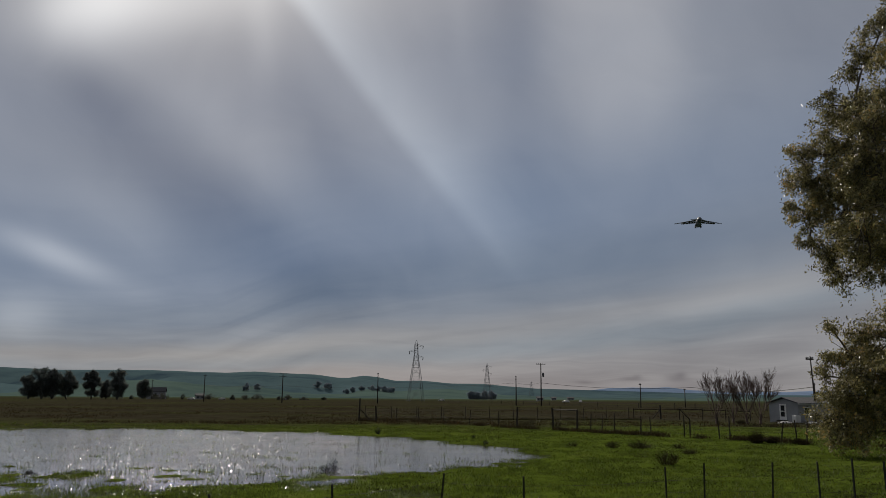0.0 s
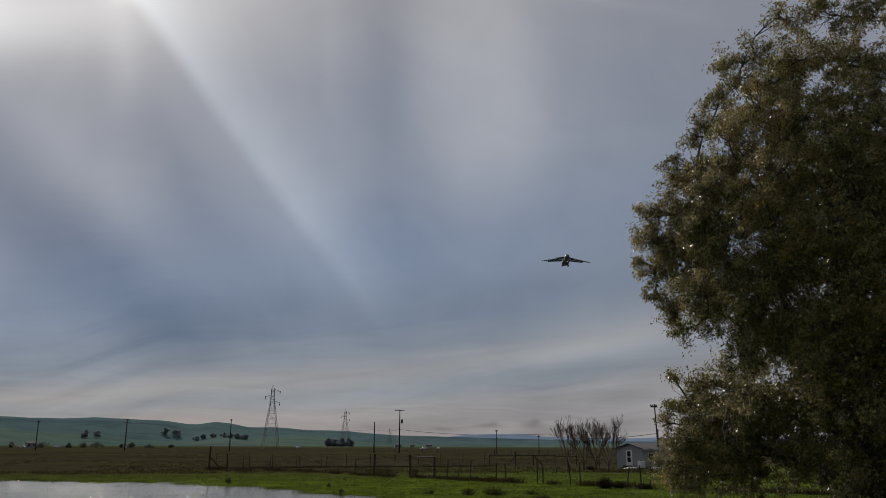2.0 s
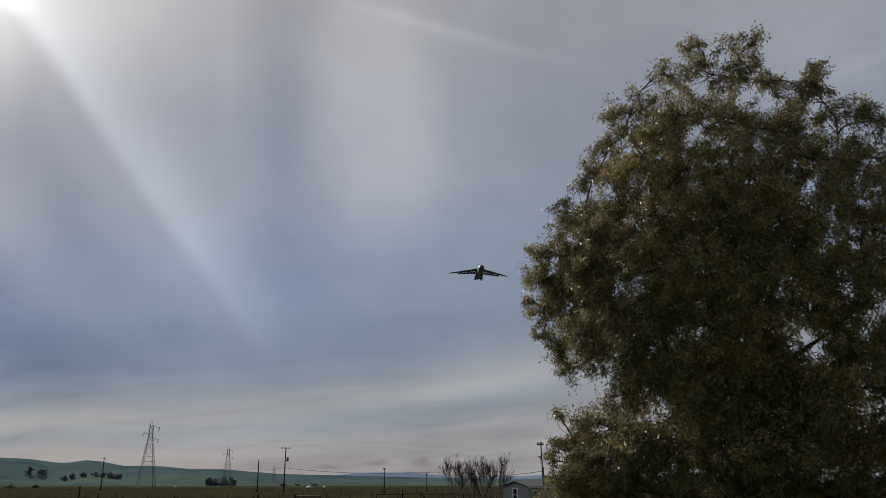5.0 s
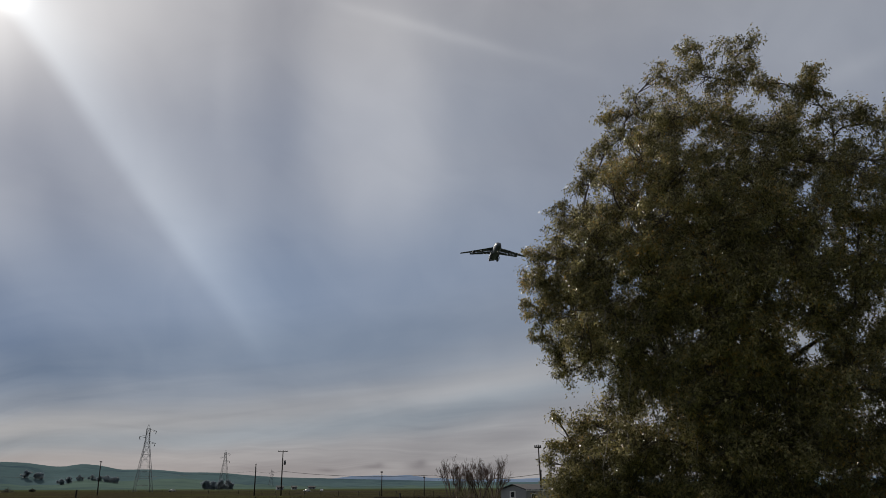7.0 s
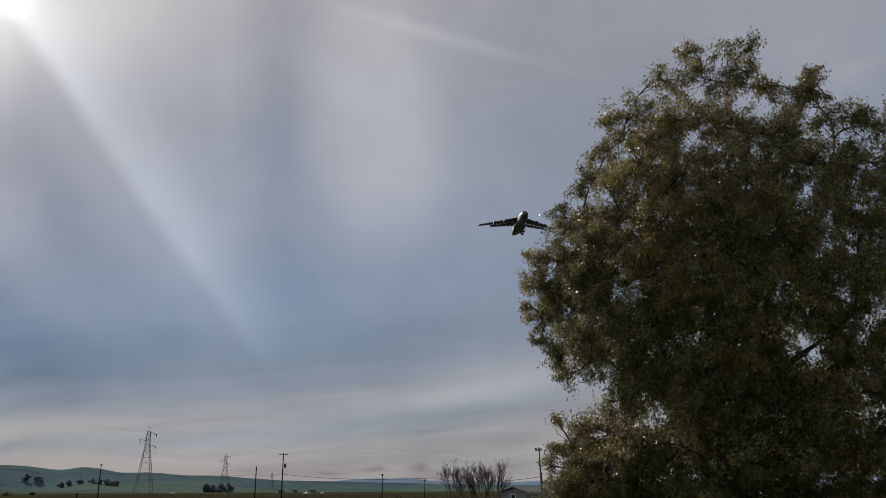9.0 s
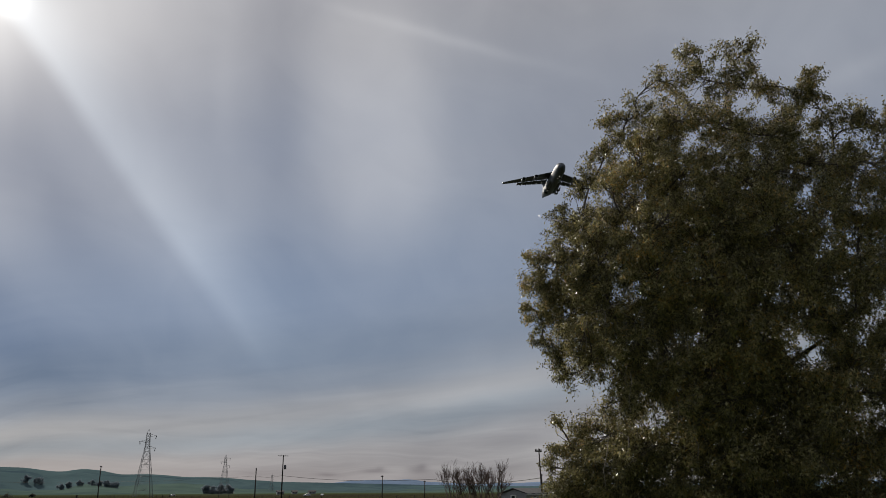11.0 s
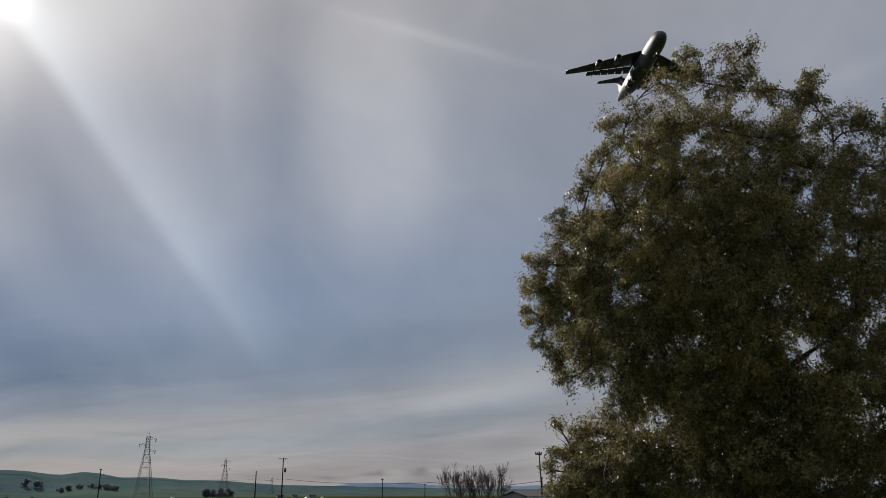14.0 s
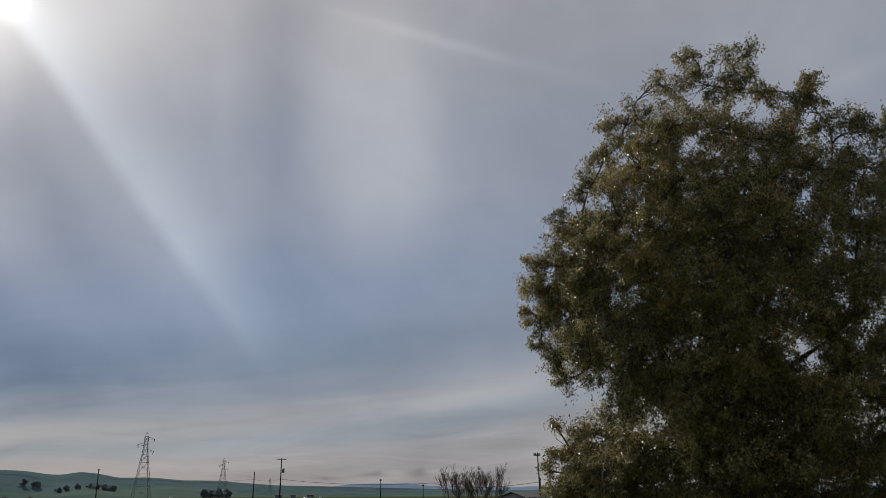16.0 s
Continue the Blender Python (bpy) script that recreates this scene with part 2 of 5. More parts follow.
def ground_material():
    def build(n, p, out):
        co = n.node("ShaderNodeNewGeometry").outputs["Position"]
        sep = n.node("ShaderNodeSeparateXYZ")
        n.put(sep.inputs[0], co)
        x, y, z = sep.outputs
        big, mid, fine = n.noise(co, 0.035, 5.0), n.noise(co, 0.35, 6.0, 0.65), n.noise(co, 5.0, 6.0, 0.7)
        f = n.math("ADD", n.math("MULTIPLY", mid, 0.6), n.math("MULTIPLY", fine, 0.5))
        green = n.ramp(f, [(0.38, (0.012, 0.011, 0.005)), (0.47, (0.036, 0.048, 0.008)), (0.59, (0.080, 0.113, 0.014)), (0.74, (0.115, 0.119, 0.038))])
        brown = n.ramp(f, [(0.36, (0.010, 0.007, 0.006)), (0.52, (0.029, 0.023, 0.018)), (0.70, (0.056, 0.045, 0.034))])
        # the rough pasture beyond the pond is brown, the grass by the road green; a green tinge comes and goes
        edge = n.math("ADD", y, n.math("MULTIPLY", n.math("SUBTRACT", big, 0.5), 60.0))
        edge = n.math("ADD", edge, n.math("MULTIPLY", x, -0.25))
        dry = n.ramp(n.math("DIVIDE", n.math("SUBTRACT", edge, 60.0), 50.0, clamp=True), [(0.0, (0, 0, 0)), (0.6, (0.75, 0.75, 0.75)), (1.0, (0.92, 0.92, 0.92))])
        tinge = n.ramp(n.noise(n.xyz(n.math("MULTIPLY", x, 0.5), y, 0.0), 0.03, 4.0), [(0.50, (0, 0, 0)), (0.66, (0.35, 0.35, 0.35))])
        dry = n.math("MULTIPLY", dry, n.math("SUBTRACT", 1.0, tinge))
        col = n.mix(dry, green, brown)
        # wet mud below the water line
        mud = n.math("MULTIPLY", n.math("SUBTRACT", -0.015, z), 40.0, clamp=True)
        col = n.mix(mud, col, (0.035, 0.033, 0.018))
        far = n.math("DIVIDE", n.math("SUBTRACT", y, 600.0), 1200.0, clamp=True)
        col = n.mix(far, col, (0.075, 0.11, 0.055))
        n.put(p.inputs["Base Color"], col)
        p.inputs["Roughness"].default_value = 0.85
        p.inputs["Specular IOR Level"].default_value = 0.0
        b = n.node("ShaderNodeBump")
        b.inputs["Strength"].default_value = 0.7
        b.inputs["Distance"].default_value = 0.2
        n.put(b.inputs["Height"], f)
        n.put(p.inputs["Normal"], b.outputs[0])
    return material("pasture", build)


def water_material():
    def build(n, p, out):
        co = n.node("ShaderNodeNewGeometry").outputs["Position"]
        stretch = n.node("ShaderNodeVectorMath", operation="MULTIPLY")
        n.put(stretch.inputs[0], co)
        stretch.inputs[1].default_value = (0.45, 1.5, 1.0)
        long_co = stretch.outputs[0]
        p.inputs["Base Color"].default_value = (0.034, 0.030, 0.022, 1)
        n.put(p.inputs["Roughness"], n.math("MULTIPLY_ADD", n.noise(long_co, 0.25, 4.0), 0.16, 0.02))
        p.inputs["IOR"].default_value = 1.33
        b = n.node("ShaderNodeBump")
        b.inputs["Strength"].default_value = 0.30
        b.inputs["Distance"].default_value = 0.03
        w = n.math("ADD", n.math("MULTIPLY", n.noise(long_co, 2.2, 4.0), 0.8), n.math("MULTIPLY", n.noise(long_co, 9.0, 3.0), 0.25))
        n.put(b.inputs["Height"], w)
        n.put(p.inputs["Normal"], b.outputs[0])
    return material("still_water", build)


def hill_material(name, grass, scrub):
    def build(n, p, out):
        co = n.node("ShaderNodeNewGeometry").outputs["Position"]
        f = n.math("ADD", n.math("MULTIPLY", n.noise(co, 0.0022, 5.0), 0.6), n.math("MULTIPLY", n.noise(co, 0.015, 5.0, 0.65), 0.4))
        n.put(p.inputs["Base Color"], n.ramp(f, [(0.38, scrub), (0.50, grass), (0.66, [c * 1.25 for c in grass])]))
        p.inputs["Roughness"].default_value = 0.95
        p.inputs["Specular IOR Level"].default_value = 0.0
    return material(name, build)


M_GROUND, M_WATER = ground_material(), water_material()
# blue distance haze is mixed into the grass and scrub colours of both ranges
M_HILL = hill_material("hazed_green_hills", (0.068, 0.106, 0.114), (0.040, 0.066, 0.084))
M_FOOT = hill_material("hazed_near_green_hills", (0.076, 0.113, 0.098), (0.046, 0.074, 0.078))
# the pale blue of the farthest range is haze put straight into its colour
M_FAR = hill_material("haze_blue_hills", (0.17, 0.23, 0.33), (0.145, 0.2, 0.295))
M_WOOD = plain("weathered_wood", (0.036, 0.029, 0.023), 0.9, 0, 0.45, 6, 0.5, 60)
M_POLE = plain("creosoted_wood", (0.040, 0.032, 0.027), 0.85, 0, 0.4, 3, 0.4, 40)
M_STEEL = plain("galvanised_steel", (0.15, 0.155, 0.165), 0.7, 0.3, 0.2, 1)
M_WIRE = plain("rusty_wire", (0.036, 0.030, 0.026), 0.95, 0.0, 0.3, 5)
M_TPOST = plain("painted_steel_post", (0.014, 0.013, 0.012), 0.8, 0.0, 0.4, 12)
M_BARK = plain("grey_bark", (0.085, 0.068, 0.052), 0.9, 0, 0.45, 1.5, 0.6, 12)
M_DEADWOOD = plain("bleached_twigs", (0.26, 0.22, 0.18), 0.9, 0, 0.3, 1.5)
M_TWIG = plain("bare_twigs", (0.120, 0.080, 0.066), 0.9, 0, 0.3, 1.5)
M_LEAF = leafy("gum_leaves", (0.238, 0.210, 0.092), 0.38, 0.75, 0.30, 0.42)
# greyed and lightened: some distance haze is painted into these leaves
M_LEAF_FAR = leafy("hazed_far_leaves", (0.118, 0.136, 0.128), 0.8, 0.4, 0.40, 0.1)
M_LEAF_HEDGE = leafy("hedge_leaves", (0.085, 0.088, 0.070), 0.8, 0.4, 0.3, 0.1)
# leaf colour paled and blued to stand for the haze in front of it
M_LEAF_HAZE = leafy("hazed_distant_leaves", (0.200, 0.245, 0.285), 0.9, 0.25, 0.5, 0.0)
M_BLADE = leafy("grass_blades", (0.090, 0.124, 0.015), 0.4, 0.6, 0.30, 0.3)
M_RUSH = leafy("dead_rushes", (0.060, 0.046, 0.022), 0.7, 0.5, 0.2, 0.1)
M_TUSSOCK = leafy("dark_tussock", (0.034, 0.036, 0.012), 0.7, 0.5, 0.2, 0.1)
M_WET = leafy("wet_grass", (0.050, 0.052, 0.020), 0.22, 0.5, 0.05, 1.0)
M_STEM = leafy("drowned_stems", (0.060, 0.056, 0.026), 0.65, 0.5, 0.15, 0.2)
M_SKIN = plain("grey_aircraft_paint", (0.076, 0.090, 0.112), 0.55, 0.0, 0.10, 0.12)
M_DARK = plain("dark_metal", (0.03, 0.032, 0.036), 0.5, 0.3, 0.3, 1)
M_LIP = plain("bare_metal_lip", (0.22, 0.23, 0.24), 0.5, 0.5, 0.1, 1)
M_TYRE = plain("tyre_rubber", (0.02, 0.02, 0.021), 0.8, 0, 0.3, 2)
M_GLASS = plain("cockpit_glass", (0.012, 0.014, 0.018), 0.08, 0, 0.1, 1)
M_SIDING = plain("pale_siding", (0.30, 0.31, 0.325), 0.6, 0, 0.12, 0.8)
M_ROOF = plain("grey_roofing", (0.060, 0.060, 0.064), 0.95, 0, 0.25, 1.2)
M_WHITE = plain("white_paint", (0.72, 0.72, 0.71), 0.5, 0, 0.08, 2)
M_PANE = plain("dark_window_glass", (0.02, 0.023, 0.027), 0.08, 0, 0.1, 1)


def glow_material(name, color, power):
    def build(n, p, out):
        p.inputs["Base Color"].default_value = (*color, 1)
        p.inputs["Emission Color"].default_value = (*color, 1)
        p.inputs["Emission Strength"].default_value = power
    return material(name, build)


M_LAMP = glow_material("lit_landing_lamp", (1.0, 0.97, 0.88), 3.0)


# ------------------------------------------------------------------ mesh tools
def mesh_of(name, verts, faces, mat, smooth=False):
    me = bpy.data.meshes.new(name)
    me.from_pydata([tuple(v) for v in verts], [], faces)
    me.materials.append(mat)
    if smooth:
        me.shade_smooth()
    me.update()
    return me


def quads_mesh(name, verts, mat):
    """Verts (n, 4, 3): n separate four-cornered faces."""
    v = np.asarray(verts, np.float32).reshape(-1, 3)
    n = len(v) // 4
    me = bpy.data.meshes.new(name)
    me.vertices.add(len(v))
    me.vertices.foreach_set("co", v.ravel())
    me.loops.add(len(v))
    me.loops.foreach_set("vertex_index", np.arange(len(v), dtype=np.int32))
    me.polygons.add(n)
    me.polygons.foreach_set("loop_start", np.arange(n, dtype=np.int32) * 4)
    me.materials.append(mat)
    me.update(calc_edges=True)
    return me


def part(name, data, mat, parent, label="", smooth=False):
    """Links a bmesh or a mesh as one object under a thing or a part."""
    if isinstance(data, bmesh.types.BMesh):
        me = bpy.data.meshes.new(name)
        data.normal_update()
        data.to_mesh(me)
        data.free()
        me.materials.append(mat)
        if smooth:
            me.shade_smooth()
    else:
        me = data
    ob = new(name, me)
    ob.parent = parent
    return tagged(ob, label)


def thing(name, label, category, group="", kind="", at=None):
    ob = new(name)
    ob.matrix_basis = at if at is not None else Matrix()
    return tagged(ob, label, category, group, kind)


class Shape:
    """Gathers tubes, boxes and sheets into one mesh."""

    def __init__(self):
        self.v, self.f = [], []

    def tube(self, pts, radii, sides=8, cap=True):
        pts = [Vector(p) for p in pts]
        up = None
        base = len(self.v)
        for i, p in enumerate(pts):
            d = (pts[min(i + 1, len(pts) - 1)] - pts[max(i - 1, 0)]).normalized()
            if up is None:
                up = d.orthogonal().normalized()
            up = (up - d * up.dot(d))
            up = up.normalized() if up.length > 1e-5 else d.orthogonal().normalized()
            side = d.cross(up)
            r = radii[i] if hasattr(radii, "__len__") else radii
            for k in range(sides):
                a = 2 * math.pi * k / sides
                self.v.append(p + (up * math.cos(a) + side * math.sin(a)) * r)
        for i in range(len(pts) - 1):
            for k in range(sides):
                a, b = base + i * sides + k, base + i * sides + (k + 1) % sides
                self.f.append((a, b, b + sides, a + sides))
        if cap:
            self.f.append(tuple(base + k for k in range(sides))[::-1])
            self.f.append(tuple(base + (len(pts) - 1) * sides + k for k in range(sides)))
        return self

    def box(self, lo, hi, m=None):
        b = len(self.v)
        for z in (lo[2], hi[2]):
            for x, y in ((lo[0], lo[1]), (hi[0], lo[1]), (hi[0], hi[1]), (lo[0], hi[1])):
                p = Vector((x, y, z))
                self.v.append(m @ p if m else p)
        self.f += [tuple(b + i for i in q) for q in ((3, 2, 1, 0), (4, 5, 6, 7), (0, 1, 5, 4), (1, 2, 6, 5), (2, 3, 7, 6), (3, 0, 4, 7))]
        return self

    def loft(self, rings, cap=True, closed=True):
        base, n = len(self.v), len(rings[0])
        for r in rings:
            self.v += [Vector(p) for p in r]
        for i in range(len(rings) - 1):
            for k in range(n if closed else n - 1):
                a, b = base + i * n + k, base + i * n + (k + 1) % n
                self.f.append((a, b, b + n, a + n))
        if cap:
            self.f.append(tuple(base + k for k in range(n))[::-1])
            self.f.append(tuple(base + (len(rings) - 1) * n + k for k in range(n)))
        return self

    def mesh(self, name, mat, smooth=False):
        return mesh_of(name, self.v, self.f, mat, smooth)


# ------------------------------------------------------------------ ground, pond, hills
WATER_Z = -0.03


def pond_depth(x, y):
    """1 in the pond's middle, 0 outside it."""
    # the pond narrows to a tip near (6, 40); its axis runs away to the far left
    top = 41 + 31 * (1 - math.exp(-max(0.0, 5.5 - x) / 11.0)) - max(0.0, -26 - x) * 0.35
    low = 40.5 - 20.0 * (1 - math.exp(-max(0.0, 5.0 - x) / 8.5)) - max(0.0, -8 - x) * 0.35
    if x > 7:
        return 0.0
    d = min(top - y, y - low) + (noise.noise((x * 0.13, y * 0.40, 1.0)) * 2.6 + noise.noise((x * 0.4, y * 1.1, 4.0)) * 1.5 + noise.noise((x * 0.7, y * 0.25, 14.0)) * 2.6)
    return max(0.0, min(1.0, d / 3.0 + 0.25))


def ground_height(x, y):
    r = math.hypot(x, y)
    fade = max(0.0, 1 - r / 400.0)
    h = (noise.noise((x * 0.09, y * 0.09, 0.0)) * 0.06 + noise.noise((x * 0.45, y * 0.45, 2.0)) * 0.045) * fade + 0.03
    if -75 < x < 8 and 8 < y < 85:
        k = pond_depth(x, y)
        shoal = noise.noise((x * 0.25, y * 0.6, 9.0)) * 0.05 + noise.noise((x * 0.11, y * 0.25, 5.0)) * 0.04 + noise.noise((x * 1.05, y * 0.9, 7.0)) * 0.12
        near = max(0.0, min(1.0, (y - 22) / 16.0))
        h = h * (1 - k) + k * (-0.16 * (0.30 + 0.70 * near) + shoal * (2.1 - 1.2 * near))
    # the road bank on which the camera stands
    bank = max(0.0, min(1.0, (9.0 - y) / 6.0))
    return h + bank * bank * (3 - 2 * bank) * 1.15


def spread(lo, hi, step, far):
    """Even steps from lo to hi, then ever wider ones out to far."""
    mid = list(np.arange(lo, hi + step / 2, step))
    a, s = [hi], step
    while a[-1] < far:
        s *= 1.22
        a.append(a[-1] + s)
    b, s = [lo], step
    while b[-1] > -far:
        s *= 1.22
        b.append(b[-1] - s)
    return b[:0:-1] + mid + a[1:]


def build_ground():
    xs, ys = spread(-46, 36, 0.4, 4900), spread(6, 82, 0.4, 4900)
    v = [(x, y, ground_height(x, y)) for y in ys for x in xs]
    w = len(xs)
    f = [(j * w + i, j * w + i + 1, (j + 1) * w + i + 1, (j + 1) * w + i) for j in range(len(ys) - 1) for i in range(w - 1)]
    tagged(new("ground", mesh_of("ground", v, f, M_GROUND, True)), "wet green pasture turning brown and rough farther off", "ground", kind="structure")
    s = Shape()
    s.v = [Vector(p) for p in ((-120, 12, WATER_Z), (9, 12, WATER_Z), (9, 84, WATER_Z), (-120, 84, WATER_Z))]
    s.f = [(0, 1, 2, 3)]
    tagged(new("water", s.mesh("water", M_WATER)), "shallow flood water on the pasture, grey with sky", "water", kind="structure")


# elevation of the skyline in degrees against azimuth
RIDGE = [(-75, 1.3), (-60, 1.9), (-45, 1.4), (-36, 1.7), (-28.8, 1.68), (-25.6, 1.56), (-20.1, 1.66), (-15, 1.55), (-13.2, 1.66), (-8.9, 1.5),
         (-7.4, 1.30), (-6.6, 1.33), (-5.6, 1.46), (-4.7, 1.38), (-3.4, 1.13), (-1.4, 1.14), (0.6, 0.97), (3, 0.94), (4.6, 0.79), (6.6, 0.65), (10.5, 0.56),
         (16, 0.42), (22, 0.3), (30, 0.25), (45, 0.3), (75, 0.4)]
FAR_RIDGE = [(-75, 0.5), (0, 0.4), (6, 0.45), (9.5, 0.5), (11.6, 0.72), (13.2, 0.76), (15.4, 0.77), (16.9, 0.63), (18.3, 0.52), (21.5, 0.48), (26, 0.6), (32, 0.5), (75, 0.6)]


def build_hills(name, ridge, near, crest, far, mat, label, rough, kind="structure"):
    az, el = [a for a, e in ridge], [e for a, e in ridge]
    steps = [i / 14 for i in range(15)]
    v, f = [], []
    cols = np.arange(-75, 75.01, 0.3)
    for a in cols:
        top = 2.8 + crest * math.tan(radians(float(np.interp(a, az, el))))
        for k in steps:
            d = near + (far - near) * k
            kc = (crest - near) / (far - near)
            rise = math.sin(min(1.0, k / kc) * math.pi / 2) ** 1.7 if k <= kc else max(0.0, 1 - ((k - kc) / (1 - kc)) ** 2)
            x, y = d * math.sin(radians(a)), d * math.cos(radians(a))
            fold = noise.noise((x * 0.0021, y * 0.0021, 3.3)) * 0.5 + noise.noise((x * 0.006, y * 0.006, 1.3)) * 0.22
            lump = fold * rough * top * min(1.0, k * 5) * max(0.0, 1 - abs(k / kc)) * 1.8
            z = (top + noise.noise((a * 0.8, 2.0, 0.0)) * 4) * rise + lump - 1.0
            v.append((x, y, max(-2.0, min(z, top * d / crest * (0.80 + 0.20 * rise)) if k < kc else z)))
    n = len(steps)
    for i in range(len(cols) - 1):
        for k in range(n - 1):
            f.append((i * n + k, (i + 1) * n + k, (i + 1) * n + k + 1, i * n + k + 1))
    tagged(new(name, mesh_of(name, v, f, mat, True)), label, "hills", kind=kind)


build_ground()
build_hills("hills", RIDGE, 1500, 3300, 4000, M_HILL, "rolling green grass hills across the valley, tinted blue-green with haze", 2.1)
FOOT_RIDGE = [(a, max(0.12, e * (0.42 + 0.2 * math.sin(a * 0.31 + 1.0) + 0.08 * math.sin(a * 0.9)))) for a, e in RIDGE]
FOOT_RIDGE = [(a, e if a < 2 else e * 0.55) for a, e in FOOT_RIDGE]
build_hills("foothills", FOOT_RIDGE, 1350, 1900, 2500, M_FOOT, "lower bright green grass slopes below the hills, tinted with haze", 0.6)
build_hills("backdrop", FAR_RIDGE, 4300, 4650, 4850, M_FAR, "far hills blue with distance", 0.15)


# ------------------------------------------------------------------ trees
def leaf_quads(centres, normals_up, length, width, rng, droop=0.6):
    """Diamond leaves at the centres, hanging at random."""
    n = len(centres)
    d = rng.normal(size=(n, 3))
    d[:, 2] -= droop
    d /= np.linalg.norm(d, axis=1)[:, None]
    s = np.cross(d, rng.normal(size=(n, 3)))
    s /= np.linalg.norm(s, axis=1)[:, None] + 1e-9
    le = length * rng.uniform(0.6, 1.35, (n, 1))
    wi = width * rng.uniform(0.6, 1.3, (n, 1))
    c = np.asarray(centres)
    mid = c + d * le * 0.45
    return np.stack([c, mid + s * wi * 0.5, c + d * le, mid - s * wi * 0.5], 1)


def crown_points(lobes, rng, per_area, leaves_each, size):
    """Leaf places: each mass (x, y, z, radius) holds boughs, each bough many hanging leaves."""
    out, boughs = [], []
    for x, y, z, r in lobes:
        n = max(3, int(per_area * r * r))
        d = rng.normal(size=(n, 3))
        d /= np.linalg.norm(d, axis=1)[:, None]
        rad = r * rng.uniform(0.10, 1.0, (n, 1)) ** 0.5 * (1 + 0.09 * rng.normal(size=(n, 1)))
        p = np.array((x, y, z)) + d * rad * np.array((1, 1, 0.95))
        boughs.append(p)
        sz = size * rng.uniform(0.55, 1.35, (n, 1, 1))
        axis = d + rng.normal(size=(n, 3)) * 0.5 + np.array((0, 0, -0.35))
        axis /= np.linalg.norm(axis, axis=1)[:, None]
        k = np.clip(rng.normal(size=(n, leaves_each, 3)), -1.7, 1.7) * 0.34
        k += axis[:, None, :] * rng.uniform(-0.9, 0.9, (n, leaves_each, 1))
        out.append((p[:, None, :] + k * sz).reshape(-1, 3))
    return np.concatenate(out), np.concatenate(boughs)


def limb(s, a, b, r0, r1, rng, bend=0.12, sides=7, steps=5):
    a, b = Vector(a), Vector(b)
    off = Vector(rng.normal(size=3)) * (b - a).length * bend
    off.z = abs(off.z) * 0.6
    pts, rad = [], []
    for i in range(steps + 1):
        k = i / steps
        pts.append(a.lerp(b, k) + off * math.sin(math.pi * k))
        rad.append(r0 + (r1 - r0) * k)
    s.tube(pts, rad, sides)
    return pts


# the big gum tree: sideways, height and radius of its masses of leaves, as seen from the road
GUM_TOPS = [(-0.6, 27.8, 0.9), (1.3, 27.4, 0.7), (2.6, 27.5, 0.7), (2.6, 26.1, 0.8), (-0.3, 26.1, 1.4), (-2.2, 26.1, 1.0), (-2.8, 26.4, 0.5), (1.3, 25.4, 1.2), (2.9, 24.7, 0.9),
            (3.5, 24.8, 0.4), (5.4, 25.0, 0.9), (4.6, 24.1, 0.7), (5.5, 23.5, 1.1), (4.0, 22.7, 1.0), (6.2, 22.2, 1.3), (7.6, 22.3, 1.0), (8.4, 21.5, 1.0), (9.4, 21.5, 1.4)]
GUM_UPPER = [(-4.0, 24.4, 1.2), (-5.4, 24.4, 0.9), (-1.8, 23.6, 1.7), (0.3, 23.1, 1.7), (2.0, 22.1, 1.2), (-6.2, 22.1, 1.1), (-3.9, 21.4, 1.8), (-6.9, 20.6, 1.0), (-7.8, 20.2, 0.6),
             (-1.6, 20.4, 1.9), (0.8, 19.8, 1.9), (3.1, 19.8, 1.5), (5.0, 19.7, 1.7), (6.9, 19.3, 1.8), (8.5, 18.7, 1.7), (10.2, 18.1, 2.1), (-2.9, 19.2, 1.7), (-5.6, 20.2, 1.4), (-0.4, 18.4, 1.8), (2.2, 18.3, 1.7), (-4.3, 16.4, 1.7), (-5.0, 22.9, 1.3), (-3.0, 22.6, 1.3), (3.7, 21.2, 1.2)]
GUM_FLANK = [(-9.3, 18.4, 0.9), (-7.7, 18.6, 1.4), (-5.4, 18.1, 2.0), (-10.5, 15.8, 1.0), (-11.1, 14.5, 0.7), (-11.5, 13.2, 0.5), (-9.1, 15.6, 1.6), (-6.9, 15.3, 1.9), (-10.5, 12.4, 1.1),
             (-8.7, 12.5, 1.7), (-9.8, 10.5, 1.1), (-10.6, 11.0, 0.6), (-9.2, 9.0, 0.9), (-7.7, 10.0, 1.4), (-6.3, 12.6, 1.8), (-6.2, 9.1, 1.2), (-9.9, 6.5, 0.5), (-9.1, 5.2, 1.1),
             (-10.0, 4.9, 0.5), (-7.5, 5.9, 1.3), (-8.2, 16.9, 1.6), (-10.2, 14.1, 1.2), (-9.2, 14.0, 1.5), (-8.0, 11.3, 1.5), (-7.2, 17.0, 1.6), (-6.6, 4.6, 1.5), (-7.9, 13.9, 1.6), (-10.3, 4.0, 0.6), (-8.9, 3.4, 1.4), (-9.6, 1.9, 1.6), (-6.2, 7.2, 1.2)]
GUM_LOW = [(-8.3, 4.6, 1.4), (-9.4, 2.8, 1.2), (-7.6, 3.0, 1.6), (-8.6, 1.2, 1.3), (-8.2, 6.1, 0.8), (-7.0, 1.4, 1.6)]
